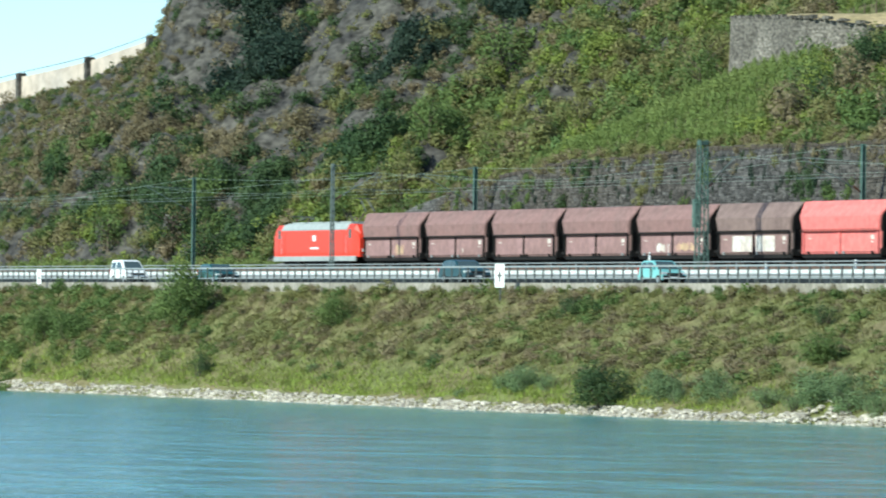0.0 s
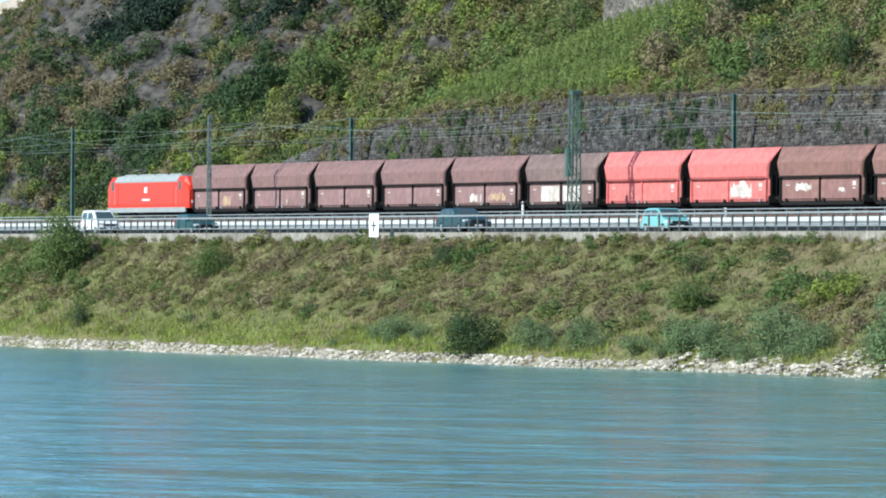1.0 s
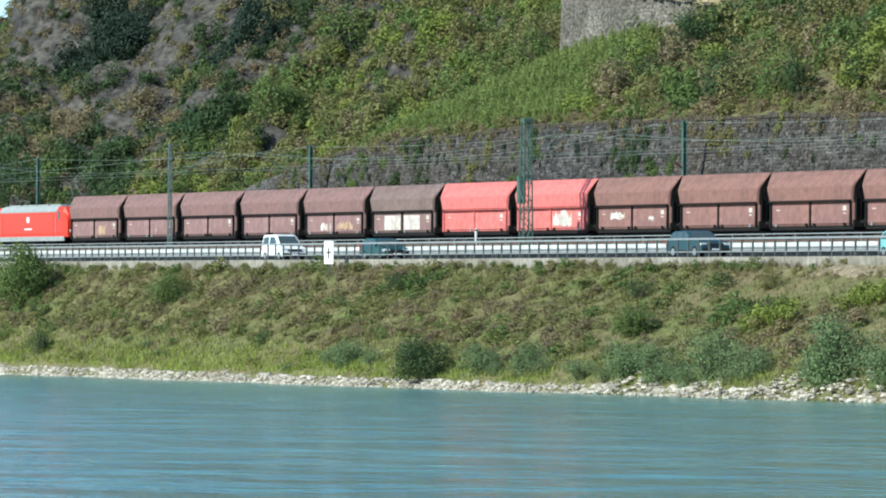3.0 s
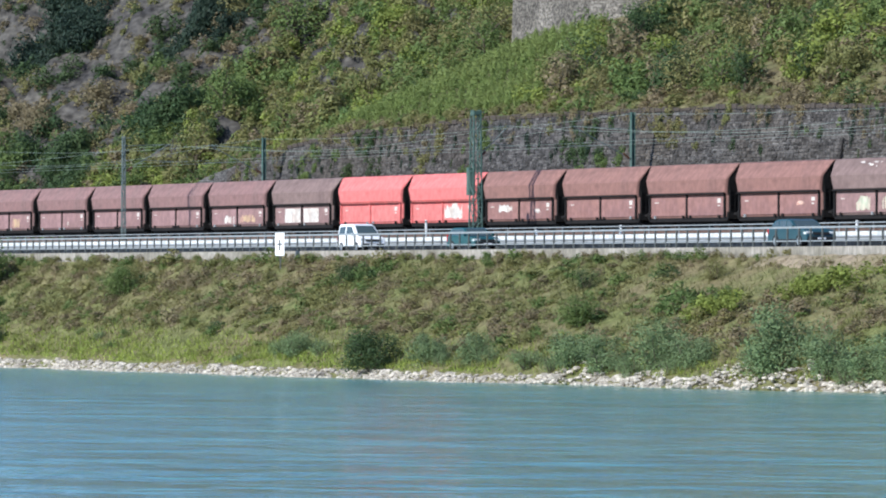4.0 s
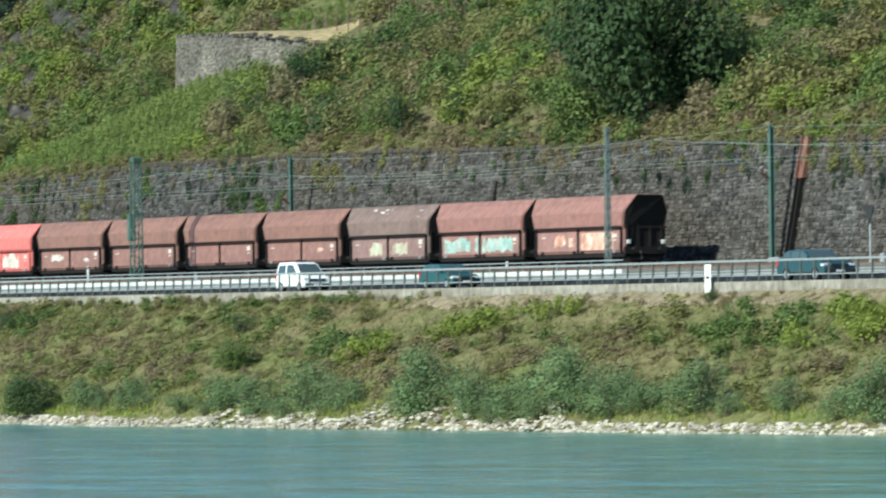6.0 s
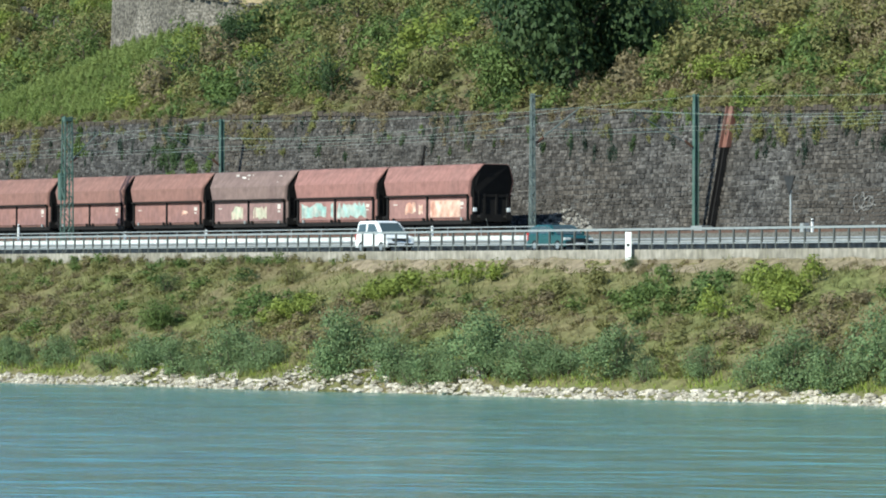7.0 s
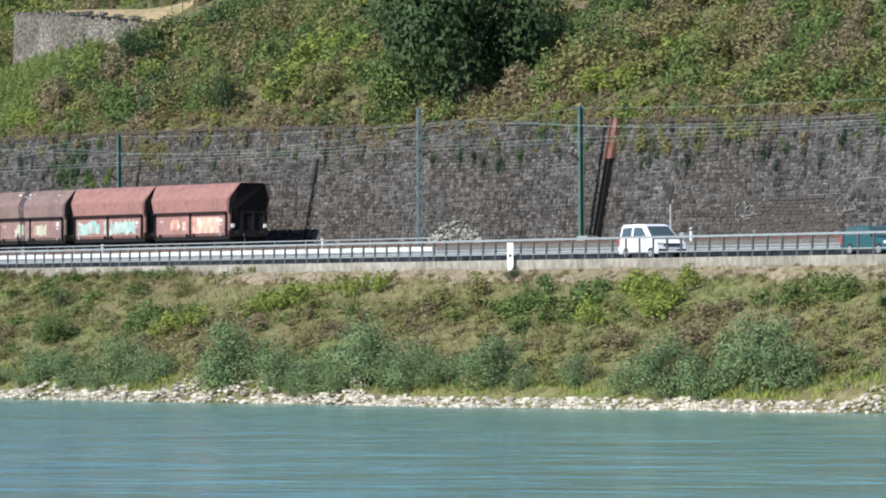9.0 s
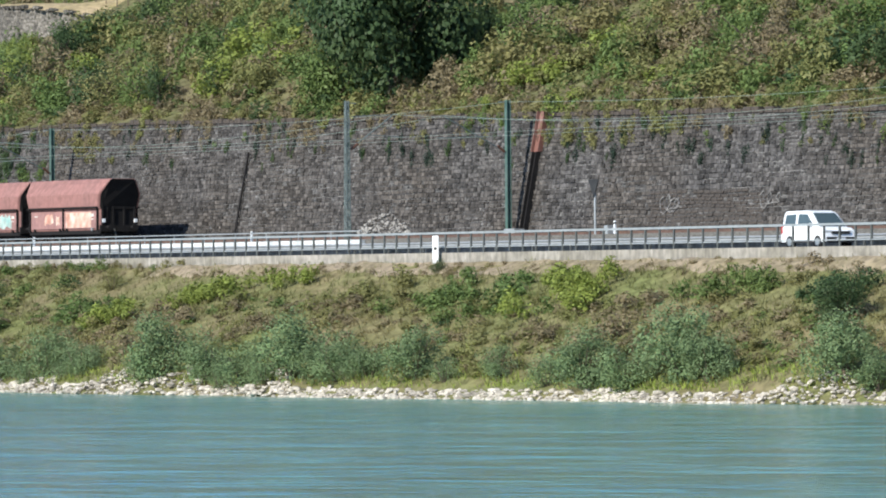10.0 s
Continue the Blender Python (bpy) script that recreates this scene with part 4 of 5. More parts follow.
for mx_, my_, mh_ in ((-4.9, 19.7, 1.3), (24, 19.7, 0.75), (54, 19.7, 0.8), (95.5, 19.7, 0.9), (12, 19.7, 0.7)):
    marker(mx_, my_, mh_)


# ---- overhead line ----
def mast(x, y, top, kind):
    z0 = rail_z(x) - 0.7
    m = tagged(empty("catenary_mast"), {"big": "wide dark green lattice catenary mast beside the track", "slim": "slim grey lattice catenary mast beside the track", "beam": "green steel beam catenary mast at the wall foot"}[kind], "catenary mast", "masts of the overhead line")
    part("foundation", bx(x - 0.45, x + 0.45, y - 0.45, y + 0.45, z0 - 0.3, z0 + 0.35, bevel=0.03), M["concrete"], m)
    if kind == "beam":
        for ya in (-0.14, 0.11):
            part("flange", bx(x - 0.14, x + 0.14, y + ya, y + ya + 0.03, z0, top), M["mastgreen"], m)
        part("web", bx(x - 0.015, x + 0.015, y - 0.112, y + 0.112, z0, top), M["mastgreen"], m)
    else:
        wb, wt = (0.33, 0.24) if kind == "big" else (0.13, 0.085)
        mt = M["mastgreen"] if kind == "big" else M["mastgrey"]
        r = 0.055 if kind == "big" else 0.038
        hgt = top - z0
        for sx in (-1, 1):
            for sy in (-1, 1):
                part("leg", rod(bmesh.new(), (x + sx * wb, y + sy * wb, z0), (x + sx * wt, y + sy * wt, top), r, 4), mt, m)
        bm = bmesh.new()
        n = 11 if kind == "big" else 16
        for i in range(n):
            a, b = i / n, (i + 1) / n
            wa, wc = wb + (wt - wb) * a, wb + (wt - wb) * b
            za, zb = z0 + hgt * a, z0 + hgt * b
            s = 1 if i % 2 else -1
            for sy in (-1, 1):
                rod(bm, (x - s * wa, y + sy * wa, za), (x + s * wc, y + sy * wc, zb), r * 0.55, 4)
                rod(bm, (x + sy * wa, y - s * wa, za), (x + sy * wc, y + s * wc, zb), r * 0.55, 4)
                rod(bm, (x - wc, y + sy * wc, zb), (x + wc, y + sy * wc, zb), r * 0.5, 4)
        part("lattice", bm, mt, m)
        if kind == "big":
            part("tension_weight", bx(x - 0.95, x - 0.6, y - 0.25, y + 0.25, z0 + 3.2, z0 + 5.0, bevel=0.02), M["mastgreen"], m, "stack of tension weights")
            part("head_box", bx(x - 0.3, x + 0.3, y - 0.25, y + 0.25, top - 0.3, top - 0.05, bevel=0.02), M["mastgreen"], m)
    # cantilever
    s = 1 if y < 25 else -1
    yt = 23.2 if y < 25 else 27.2
    rz = rail_z(x)
    bm = bmesh.new()
    rod(bm, (x, y + s * 0.2, rz + 5.0), (x, yt, rz + 7.0), 0.035, 6)
    rod(bm, (x, y + s * 0.2, rz + 6.9), (x, yt + s * 0.2, rz + 7.05), 0.025, 6)
    rod(bm, (x, y + s * 1.4, rz + 5.85), (x, yt + s * 0.5, rz + 5.75), 0.025, 6)
    part("cantilever", bm, M["mastgrey"], m)
    part("insulator", rod(bmesh.new(), (x, y + s * 0.25, rz + 5.0), (x, y + s * 0.7, rz + 5.32), 0.08, 8), M["insul"], m)
    part("head_arm", bx(x - 0.03, x + 0.03, *sorted((y, y + s * 0.6)), top - 0.14, top - 0.08), M["mastgrey"], m)
    return m


NEAR = [(-59.5, 19.65, 16.95, "slim"), (0.3, 20.9, 17.0, "big"), (65.0, 20.2, 16.35, "slim"), (128.5, 20.2, 16.1, "slim")]
FAR = [(-119.9, 31.45, 17.6, "beam"), (-60.6, 31.5, 17.05, "beam"), (2.0, 31.5, 17.0, "beam"), (64.0, 31.5, 16.6, "beam"), (126, 31.6, 16.2, "beam")]
for a_ in NEAR + FAR:
    mast(*a_)


def tube(bm, pts, r):
    rings = []
    for p in pts:
        rings.append([(p[0], p[1] - r, p[2] - r), (p[0], p[1] + r, p[2] - r), (p[0], p[1] + r, p[2] + r), (p[0], p[1] - r, p[2] + r)])
    return loft(bm, rings)


def wires():
    w = tagged(empty("overhead_line"), "thin pale contact and carrier wires over the tracks", "overhead line")
    for yt, ms in ((23.2, NEAR), (27.2, FAR)):
        xs = [-190] + [q[0] for q in ms] + [190]
        for a, b in zip(xs, xs[1:]):
            bm = bmesh.new()
            n = 12
            pts = []
            for i in range(n + 1):
                t = i / n
                x = a + (b - a) * t
                pts.append((x, yt, rail_z(x) + 7.05 - 1.0 * 4 * t * (1 - t)))
            tube(bm, pts, 0.007)
            part("carrier_wire", bm, M["wire"], w)
            for i in range(2, n, 3):
                part("dropper", rod(bmesh.new(), pts[i], (pts[i][0], yt, rail_z(pts[i][0]) + 5.7), 0.005, 3), M["wire"], w)
            part("contact_wire", rod(bmesh.new(), (a, yt, rail_z(a) + 5.7), (b, yt, rail_z(b) + 5.7), 0.008, 4), M["wire"], w)
    for y, ms in ((31.6, FAR),):
        xs = [(-190, y, 17.0)] + [(q[0], q[1], q[2] - 0.1) for q in ms] + [(190, y, 15.8)]
        for a, b in zip(xs, xs[1:]):
            bm = bmesh.new()
            n = 10
            pts = [(a[0] + (b[0] - a[0]) * i / n, a[1] + (b[1] - a[1]) * i / n, a[2] + (b[2] - a[2]) * i / n - 1.9 * (i / n) * (1 - i / n)) for i in range(n + 1)]
            tube(bm, pts, 0.007)
            part("feeder_wire", bm, M["wire"], w)


wires()


def signal(x, y):
    s = tagged(empty("railway_signal"), "slim grey post with a dark green triangular signal board", "railway signal")
    z = rail_z(x) - 0.5
    part("post", rod(bmesh.new(), (x, y, z), (x, y, z + 3.3), 0.06, 8), M["steel"], s)
    v = [(x - 0.55, y - 0.1, z + 3.3), (x + 0.55, y - 0.1, z + 3.3), (x, y - 0.1, z + 2.3), (x - 0.55, y - 0.05, z + 3.3), (x + 0.55, y - 0.05, z + 3.3), (x, y - 0.05, z + 2.3)]
    part("board", (v, [(0, 2, 1), (3, 4, 5), (0, 1, 4, 3), (1, 2, 5, 4), (2, 0, 3, 5)]), TRIM, s)
    part("cabinet", bx(x + 1.2, x + 1.6, y - 0.2, y + 0.2, z, z + 0.8, bevel=0.03), M["steel"], s)


signal(90.0, 21.8)


def on_wall(x, z, out=0.15):
    return WALL_FOOT + BATTER * (z - rail_z(x) + 0.6) - out


def wall_chute(x):
    c = tagged(empty("wall_chute"), "rusty steel chute down the masonry wall, lower trough coloured black for its shade", "chute")
    zt, zb = wall_top(x) + 0.3, rail_z(x) - 0.3
    zm = zt - 2.4
    # the trough's shade is put into its black colour
    for nm, a, b, w, mt in (("hood", zm, zt, 0.42, "rust"), ("trough", zb, zm, 0.26, "black")):
        rings = []
        for z in (a, b):
            y = on_wall(x, z)
            rings.append([(x - w, y + 0.1, z), (x - w, y - 0.22, z), (x - w + 0.06, y - 0.22, z), (x - w + 0.06, y - 0.02, z), (x + w - 0.06, y - 0.02, z), (x + w - 0.06, y - 0.22, z), (x + w, y - 0.22, z), (x + w, y + 0.1, z)])
        part(nm, loft(bmesh.new(), rings), M[mt], c)
    part("stand", bx(x - 0.6, x + 0.6, on_wall(x, zb) - 0.9, on_wall(x, zb) - 0.2, zb, zb + 0.75), M["steel"], c)


wall_chute(64.9)


def drain_pipe(x, z1, r, mt, label):
    z0 = rail_z(x) - 0.4
    ob = part("drain_pipe", rod(bmesh.new(), (x, on_wall(x, z0, 0.2), z0), (x, on_wall(x, z1, 0.2), z1), r, 8), M[mt])
    tagged(ob, label, "drain pipe")


drain_pipe(28.0, 14.6, 0.07, "black", "thin black drain pipe up the masonry wall")
drain_pipe(107.5, 10.4, 0.14, "black", "short black pipe at the foot of the masonry wall")


def wall_patches():
    rnd = random.Random(12)
    # limewashed stones low on the wall
    p = tagged(empty("pale_patch"), "patch of pale limewashed stones in the dark masonry", "wall patch")
    for i in range(190):
        a, b = 47.6 + 3.4 * rnd.uniform(-1, 1), rnd.uniform(0, 1)
        z = rail_z(47) + 0.1 + b * 1.4 * max(0.2, 1 - ((a - 47.6) / 3.8) ** 2)
        w, h = rnd.uniform(0.12, 0.32), rnd.uniform(0.06, 0.14)
        part("stone", bx(a, a + w, on_wall(a, z, 0.17), on_wall(a, z, -0.1), z, z + h, bevel=0.02), M["limestone"], p)
    # looped chalk-white graffiti
    for cx, cz, n in ((80.6, 10.1, 2), (91.0, 10.2, 1)):
        g = tagged(empty("wall_graffiti"), "faded white looped paint lines on the dark masonry", "graffiti")
        for k in range(n):
            bm = bmesh.new()
            pts = []
            for i in range(26):
                u = i / 25
                x, z = cx + k * 0.4 + 2.2 * (u - 0.5) * (1 - 0.4 * k) + 0.38 * math.cos(u * 17 + k), cz + (0.5 - 0.3 * u) * math.sin(u * 17 + k) + 0.12 * math.sin(u * 41)
                pts.append((x, on_wall(x, z, 0.1), z))
            tube(bm, pts, 0.028)
            part("paint_line", bm, M["fadedpaint"], g)


wall_patches()


# ---- terrace on the hill ----
def terrace():
    t = tagged(empty("terrace_wall"), "curved rubble-stone terrace wall with dry straw grass on top", "stone wall")
    pts = []
    for i in range(13):
        x = -62.0 + 17.5 * i / 12
        y = 53.1 + (0.0 if i < 8 else 0.3 * (i - 7) ** 1.5)
        pts.append((x, y))
    rings = []
    for i, (x, y) in enumerate(pts):
        top = 28.9 - 0.05 * (x + 62) - (0.04 * max(0, i - 8) ** 1.8)
        rings.append([(x, y - 0.25, 21.5), (x, y, top), (x, y + 0.6, top), (x, y + 0.6, 21.5)])
    part("masonry", loft(bmesh.new(), rings), M["ruinstone"], t)
    rnd = random.Random(3)
    bm = bmesh.new()
    for (x, y), r in zip(pts, rings):
        for k in range(3):
            xx = x + k * 0.57
            box(bm, xx, xx + rnd.uniform(0.3, 0.5), y - 0.06, y + 0.4, r[1][2] - 0.05, r[1][2] + rnd.uniform(0.1, 0.25), 0.03)
    part("coping", bm, M["ruinstone"], t)
    # grass platform behind the wall, rising to the vineyard
    v, f = [], []
    for i, ((x, y), r) in enumerate(zip(pts, rings)):
        v += [(x, y + 0.4, r[1][2] - 0.02), (x + 0.3, y + 3.0, r[1][2] + 0.35), (x - 0.4 * max(0, i - 6), y + 6.5, max(hill_z(x, y + 6.5) + 0.1, r[1][2] + 0.6))]
    for i in range(len(pts) - 1):
        for k in range(2):
            f.append((i * 3 + k, (i + 1) * 3 + k, (i + 1) * 3 + k + 1, i * 3 + k + 1))
    part("grass_top", (v, f), M["strawgrass"], t, "dry straw-coloured grass")


terrace()


def ridge_wall():
    w = tagged(empty("ridge_wall"), "long sunlit sandstone wall with pillars along the ridge", "stone wall")
    pts = [(-244.5, 73.2, 35.2), (-250, 71.6, 34.2), (-256, 70.3, 33.3), (-264, 69.3, 32.7), (-274, 68.6, 32.2), (-284, 68.0, 31.6), (-300, 66, 30.5)]
    rings = [[(x, y - 0.3, z - 4.6), (x, y - 0.3, z + 0.9), (x, y + 0.4, z + 0.9), (x, y + 0.4, z - 4.6)] for x, y, z in pts]
    part("masonry", loft(bmesh.new(), rings), M["farwall"], w)
    for i in (0, 2, 4, 5):
        x, y, z = pts[i]
        part("pillar", bx(x - 0.45, x + 0.45, y - 0.7, y + 0.3, z - 2.8, z + 1.35, bevel=0.05), M["rock"], w, "dark stone pillar")
    for a, b in zip(pts, pts[1:]):
        part("fence_wire", rod(bmesh.new(), (a[0], a[1], a[2] + 1.5), (b[0], b[1], b[2] + 1.5), 0.04, 4), M["post"], w)


ridge_wall()


# ---- plants ----
def crown_points(n, lumps, seed, flat=0.8, leaf=0.16, tri=False):
    """Leaf quads of a bushy crown of radius about 1 round lumps: an array n x corners x 3."""
    r = np.random.RandomState(seed)
    c = r.normal(size=(lumps, 3))
    c /= np.linalg.norm(c, axis=1)[:, None]
    c *= (r.uniform(0.15, 0.68, lumps) ** 0.7)[:, None]
    rad = r.uniform(0.26, 0.5, lumps)
    k = r.randint(0, lumps, n)
    d = r.normal(size=(n, 3))
    d /= np.linalg.norm(d, axis=1)[:, None]
    p = c[k] + d * (rad[k] * r.uniform(0.7, 1.1, n))[:, None]
    p[:, 2] *= flat
    nrm = d + r.normal(scale=0.42, size=(n, 3)) + np.array([0, 0, 0.35])
    nrm /= np.linalg.norm(nrm, axis=1)[:, None]
    a = np.cross(nrm, r.normal(size=(n, 3)))
    a /= np.linalg.norm(a, axis=1)[:, None] + 1e-9
    b = np.cross(nrm, a)
    s = (leaf * r.uniform(0.6, 1.4, n))[:, None]
    if tri:
        return np.stack([p - a * s, p + b * s * 0.9, p + a * s], 1)
    return np.stack([p - a * s, p + b * s * 0.55, p + a * s, p - b * s * 0.55], 1)


PROTO = [crown_points(300, 7 + i, 20 + i, 0.85, 0.115, True) for i in range(6)]
PROTO_SMALL = [crown_points(110, 6 + i, 70 + i, 0.85, 0.17, True) for i in range(5)]
PROTO_BIG = [crown_points(900, 13 + i, 40 + i, 0.9, 0.075, True) for i in range(4)]


def placed(q, x, y, z, sx, sz, rot):
    c, s = math.cos(rot), math.sin(rot)
    o = np.empty_like(q)
    o[..., 0] = (q[..., 0] * c - q[..., 1] * s) * sx + x
    o[..., 1] = (q[..., 0] * s + q[..., 1] * c) * sx + y
    o[..., 2] = q[..., 2] * sz + z
    return o


HEAP = {k: [] for k in L}


def scrub(x, y, z, r, kind, rnd, tall=0.9, big=False, small=False):
    q = rnd.choice(PROTO_BIG if big else PROTO_SMALL if small else PROTO)
    HEAP[kind].append(placed(q, x, y, z + r * tall * 0.5, r * rnd.uniform(0.9, 1.15), r * tall, rnd.uniform(0, 6.28)))


def vineyard_at(x, y):
    if -68 < x < -22 - (y - 35) * 1.3 and 34.6 < y < 52.6 and y < 35 + (x + 70) * 1.5:
        return 1
    if -66 < x < 5 and y > 61 + 0.1 * (x + 60):
        return 2
    return 0


def hill_cover():
    rnd = random.Random(77)
    for i in range(6900):
        x = rnd.uniform(-300, 175)
        y = 33.9 + 50 * rnd.random() ** 1.15
        if x > -90 and y > 72:
            continue
        vy = vineyard_at(x, y)
        if vy or (-64 < x < -38 and 49.5 < y < 61):
            continue
        n = noise.noise(Vector((x * 0.045, y * 0.09, 5.0)))
        n2 = noise.noise(Vector((x * 0.13, y * 0.2, 15.0)))
        z = hill_z(x, y)
        rock = x < -120 and y > 40
        if rock and (n + 0.5 * n2 < 0.1 or abs(x + 149 + 0.6 * (y - 54)) < 6) and rnd.random() < 0.55:
            continue
        if x < -246 and (z > 32.0 or rnd.random() < 0.1):
            continue
        if not rock and n2 > 0.45 and rnd.random() < 0.5:
            continue
        u = rnd.random() + 0.55 * n
        if rock:
            kind = "dark" if u < 0.4 else "mid" if u < 0.46 else "olive" if u < 0.58 else "brown"
        elif -120 <= x < -70:
            kind = "mid" if u < 0.4 else "olive" if u < 0.85 else "yellow"
        elif x < -215:
            kind = "mid" if u < 0.6 else "olive"
        else:
            kind = "dark" if u < 0.1 else "mid" if u < 0.42 else "olive" if u < 0.74 else "brown" if u < 0.96 else "yellow"
        r = rnd.uniform(0.7, 1.4) + (rnd.random() ** 5) * 1.4
        if y < 36:
            r *= 0.6
        if x < -222:
            r *= 0.6
        scrub(x, y, z - 0.15, r, kind, rnd, rnd.uniform(0.7, 1.15), big=r > 1.5)
    # low green cover on the shoulder below the ridge
    for i in range(2600):
        x, y = rnd.uniform(-290, -204), 34 + 50 * rnd.random()
        z = hill_z(x, y)
        if z > 33.0 or noise.noise(Vector((x * 0.06, y * 0.1, 9.0))) < -0.25:
            continue
        scrub(x, y, z - 0.1, rnd.uniform(0.35, 0.75), "mid" if rnd.random() < 0.5 else "olive", rnd, 0.8)
    for i in range(900):
        x, y = rnd.uniform(-122, -70), 36 + 36 * rnd.random()
        u = rnd.random() + 0.4 * noise.noise(Vector((x * 0.08, y * 0.1, 1)))
        if not vineyard_at(x, y) and not (-64 < x < -38 and 49.5 < y < 61):
            scrub(x, y, hill_z(x, y) - 0.1, rnd.uniform(0.8, 1.6), "mid" if u < 0.4 else "olive" if u < 0.85 else "yellow" if u < 0.95 else "brown", rnd, 1.0)
    for i in range(75):
        x, y = rnd.uniform(-30, 165), 36.5 + 20 * rnd.random()
        if vineyard_at(x, y) or (22 < x < 44 and y < 48):
            continue
        u = rnd.random() + 0.7 * noise.noise(Vector((x * 0.05, y * 0.1, 5.0)))
        for k in range(3):
            scrub(x + rnd.gauss(0, 1.3), y + rnd.gauss(0, 0.5), hill_z(x, y) - 0.1, rnd.uniform(1.0, 2.1), "dark" if u < 0.3 else "mid" if u < 0.55 else "olive" if u < 0.9 else "brown", rnd, 1.1, True)
    # green hollows between the rocks; the upper ones have shade put into their leaf colour
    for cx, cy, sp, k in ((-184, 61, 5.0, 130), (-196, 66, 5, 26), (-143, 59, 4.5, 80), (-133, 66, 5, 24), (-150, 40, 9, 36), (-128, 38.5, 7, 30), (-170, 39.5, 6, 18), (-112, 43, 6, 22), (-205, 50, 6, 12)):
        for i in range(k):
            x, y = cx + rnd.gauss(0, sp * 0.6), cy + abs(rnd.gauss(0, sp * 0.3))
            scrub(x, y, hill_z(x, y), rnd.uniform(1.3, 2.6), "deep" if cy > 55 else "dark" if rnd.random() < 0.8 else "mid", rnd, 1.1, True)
    # tangle hanging over the wall's edge and rooted in its face
    for i in range(560):
        x = rnd.uniform(-75, 170)
        t = wall_top(x)
        z = t + 0.25 - (rnd.random() ** 2.2) * 2.0
        kind = "brown" if rnd.random() < (0.75 if -12 < x < 50 else 0.3) else "olive" if rnd.random() < 0.6 else "mid"
        scrub(x, on_wall(x, min(z, t), 0.0) + (0.5 if z > t else 0.05), z - 0.2, rnd.uniform(0.3, 0.7), kind, rnd, 1.2)
    for i in range(420):
        x, y = rnd.uniform(-70, 170), rnd.uniform(33.8, 36.8)
        kind = "brown" if rnd.random() < (0.5 if -12 < x < 50 else 0.2) else "olive" if rnd.random() < 0.65 else "mid"
        if not vineyard_at(x, y):
            scrub(x, y, hill_z(x, y) - 0.1, rnd.uniform(0.4, 0.8), kind, rnd, 0.9)
    for i in range(210):
        x = rnd.uniform(-70, 130)
        z = wall_top(x) - rnd.uniform(0.5, 3.2)
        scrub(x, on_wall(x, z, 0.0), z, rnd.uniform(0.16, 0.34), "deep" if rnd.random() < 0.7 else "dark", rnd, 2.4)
    for cx, zz, k, kd in ((-9, 14.5, 22, "dark"), (-27, 15, 14, "mid"), (5, 15.5, 16, "olive"), (-45, 14.5, 16, "dark"), (-57, 14.0, 12, "mid"), (70.8, 14.8, 8, "olive"), (77, 14.3, 10, "olive"), (-35, 14.2, 10, "olive"), (-5, 13.0, 8, "mid")):
        for i in range(k):
            x, z = cx + rnd.gauss(0, 1.6), zz + rnd.gauss(0, 1.0)
            if z < wall_top(x):
                scrub(x, on_wall(x, z, 0.0), z, rnd.uniform(0.35, 0.7), kd, rnd, 1.3)
    # strip of vines and hedge at the foot of the slope behind the track
    for i in range(230):
        x = rnd.uniform(-175, -100)
        y = rnd.uniform(33.5, 35.5)
        scrub(x, y, rail_z(x) - 0.2, rnd.uniform(0.6, 1.0), "vine" if rnd.random() < 0.8 else "olive", rnd, 1.2)
    # vines in rows up the slope
    x = -66.0
    while x < -18:
        y = 34.8
        while y < 53:
            if vineyard_at(x, y) == 1:
                scrub(x + rnd.uniform(-0.15, 0.15), y, hill_z(x, y) + 0.1, rnd.uniform(0.42, 0.62), "vine", rnd, 1.6)
            y += 0.8
        x += 1.6
    x = -66.0
    while x < 0:
        y = 61.0
        while y < 78:
            if vineyard_at(x, y) == 2 and rnd.random() < 0.75:
                scrub(x + rnd.uniform(-0.15, 0.15), y, hill_z(x, y) + 0.5, rnd.uniform(0.35, 0.6), "vine", rnd, 1.3)
            y += 0.95
        x += 1.9


hill_cover()


def low_tufts():
    """Small dry and green tufts between the bushes, over rock, hillside and bank."""
    rnd = random.Random(55)
    for i in range(4200):
        x, y = rnd.uniform(-262, -92), 36 + 46 * rnd.random()
        if noise.noise(Vector((x * 0.1, y * 0.16, 8.0))) < -0.22:
            continue
        u = rnd.random() + 0.5 * noise.noise(Vector((x * 0.07, y * 0.1, 4.0)))
        if x < -236:
            u -= 0.3
        scrub(x, y, hill_z(x, y) - 0.1, rnd.uniform(0.3, 0.85), "olive" if u < 0.25 else "dark" if u < 0.5 else "brown", rnd, rnd.uniform(0.6, 1.1), small=True)
    for i in range(4200):
        x, y = rnd.uniform(-92, 175), 34 + 30 * rnd.random() ** 1.3
        if vineyard_at(x, y) or (-64 < x < -38 and 49.5 < y < 61):
            continue
        u = rnd.random() + 0.6 * noise.noise(Vector((x * 0.06, y * 0.1, 6.0)))
        scrub(x, y, hill_z(x, y) - 0.1, rnd.uniform(0.4, 0.9), "mid" if u < 0.2 else "olive" if u < 0.55 else "brown", rnd, rnd.uniform(0.5, 0.9), small=True)
    for i in range(3600):
        x = rnd.uniform(-125, 165)
        sy = shore_y(x)
        t = 0.12 + 0.86 * rnd.random()
        y = sy + 1.2 + t * (10.9 - sy - 1.2)
        if (t < 0.3 and x < 30) or (x > 50 and t > 0.7):
            continue
        u = rnd.random() + 0.7 * noise.noise(Vector((x * 0.08, y * 0.2, 2.0)))
        scrub(x, y, bank_z(x, y) - 0.12, rnd.uniform(0.3, 0.7), "olive" if u < 0.45 else "brown" if u < 0.95 else "mid", rnd, rnd.uniform(0.45, 0.8), small=True)


low_tufts()


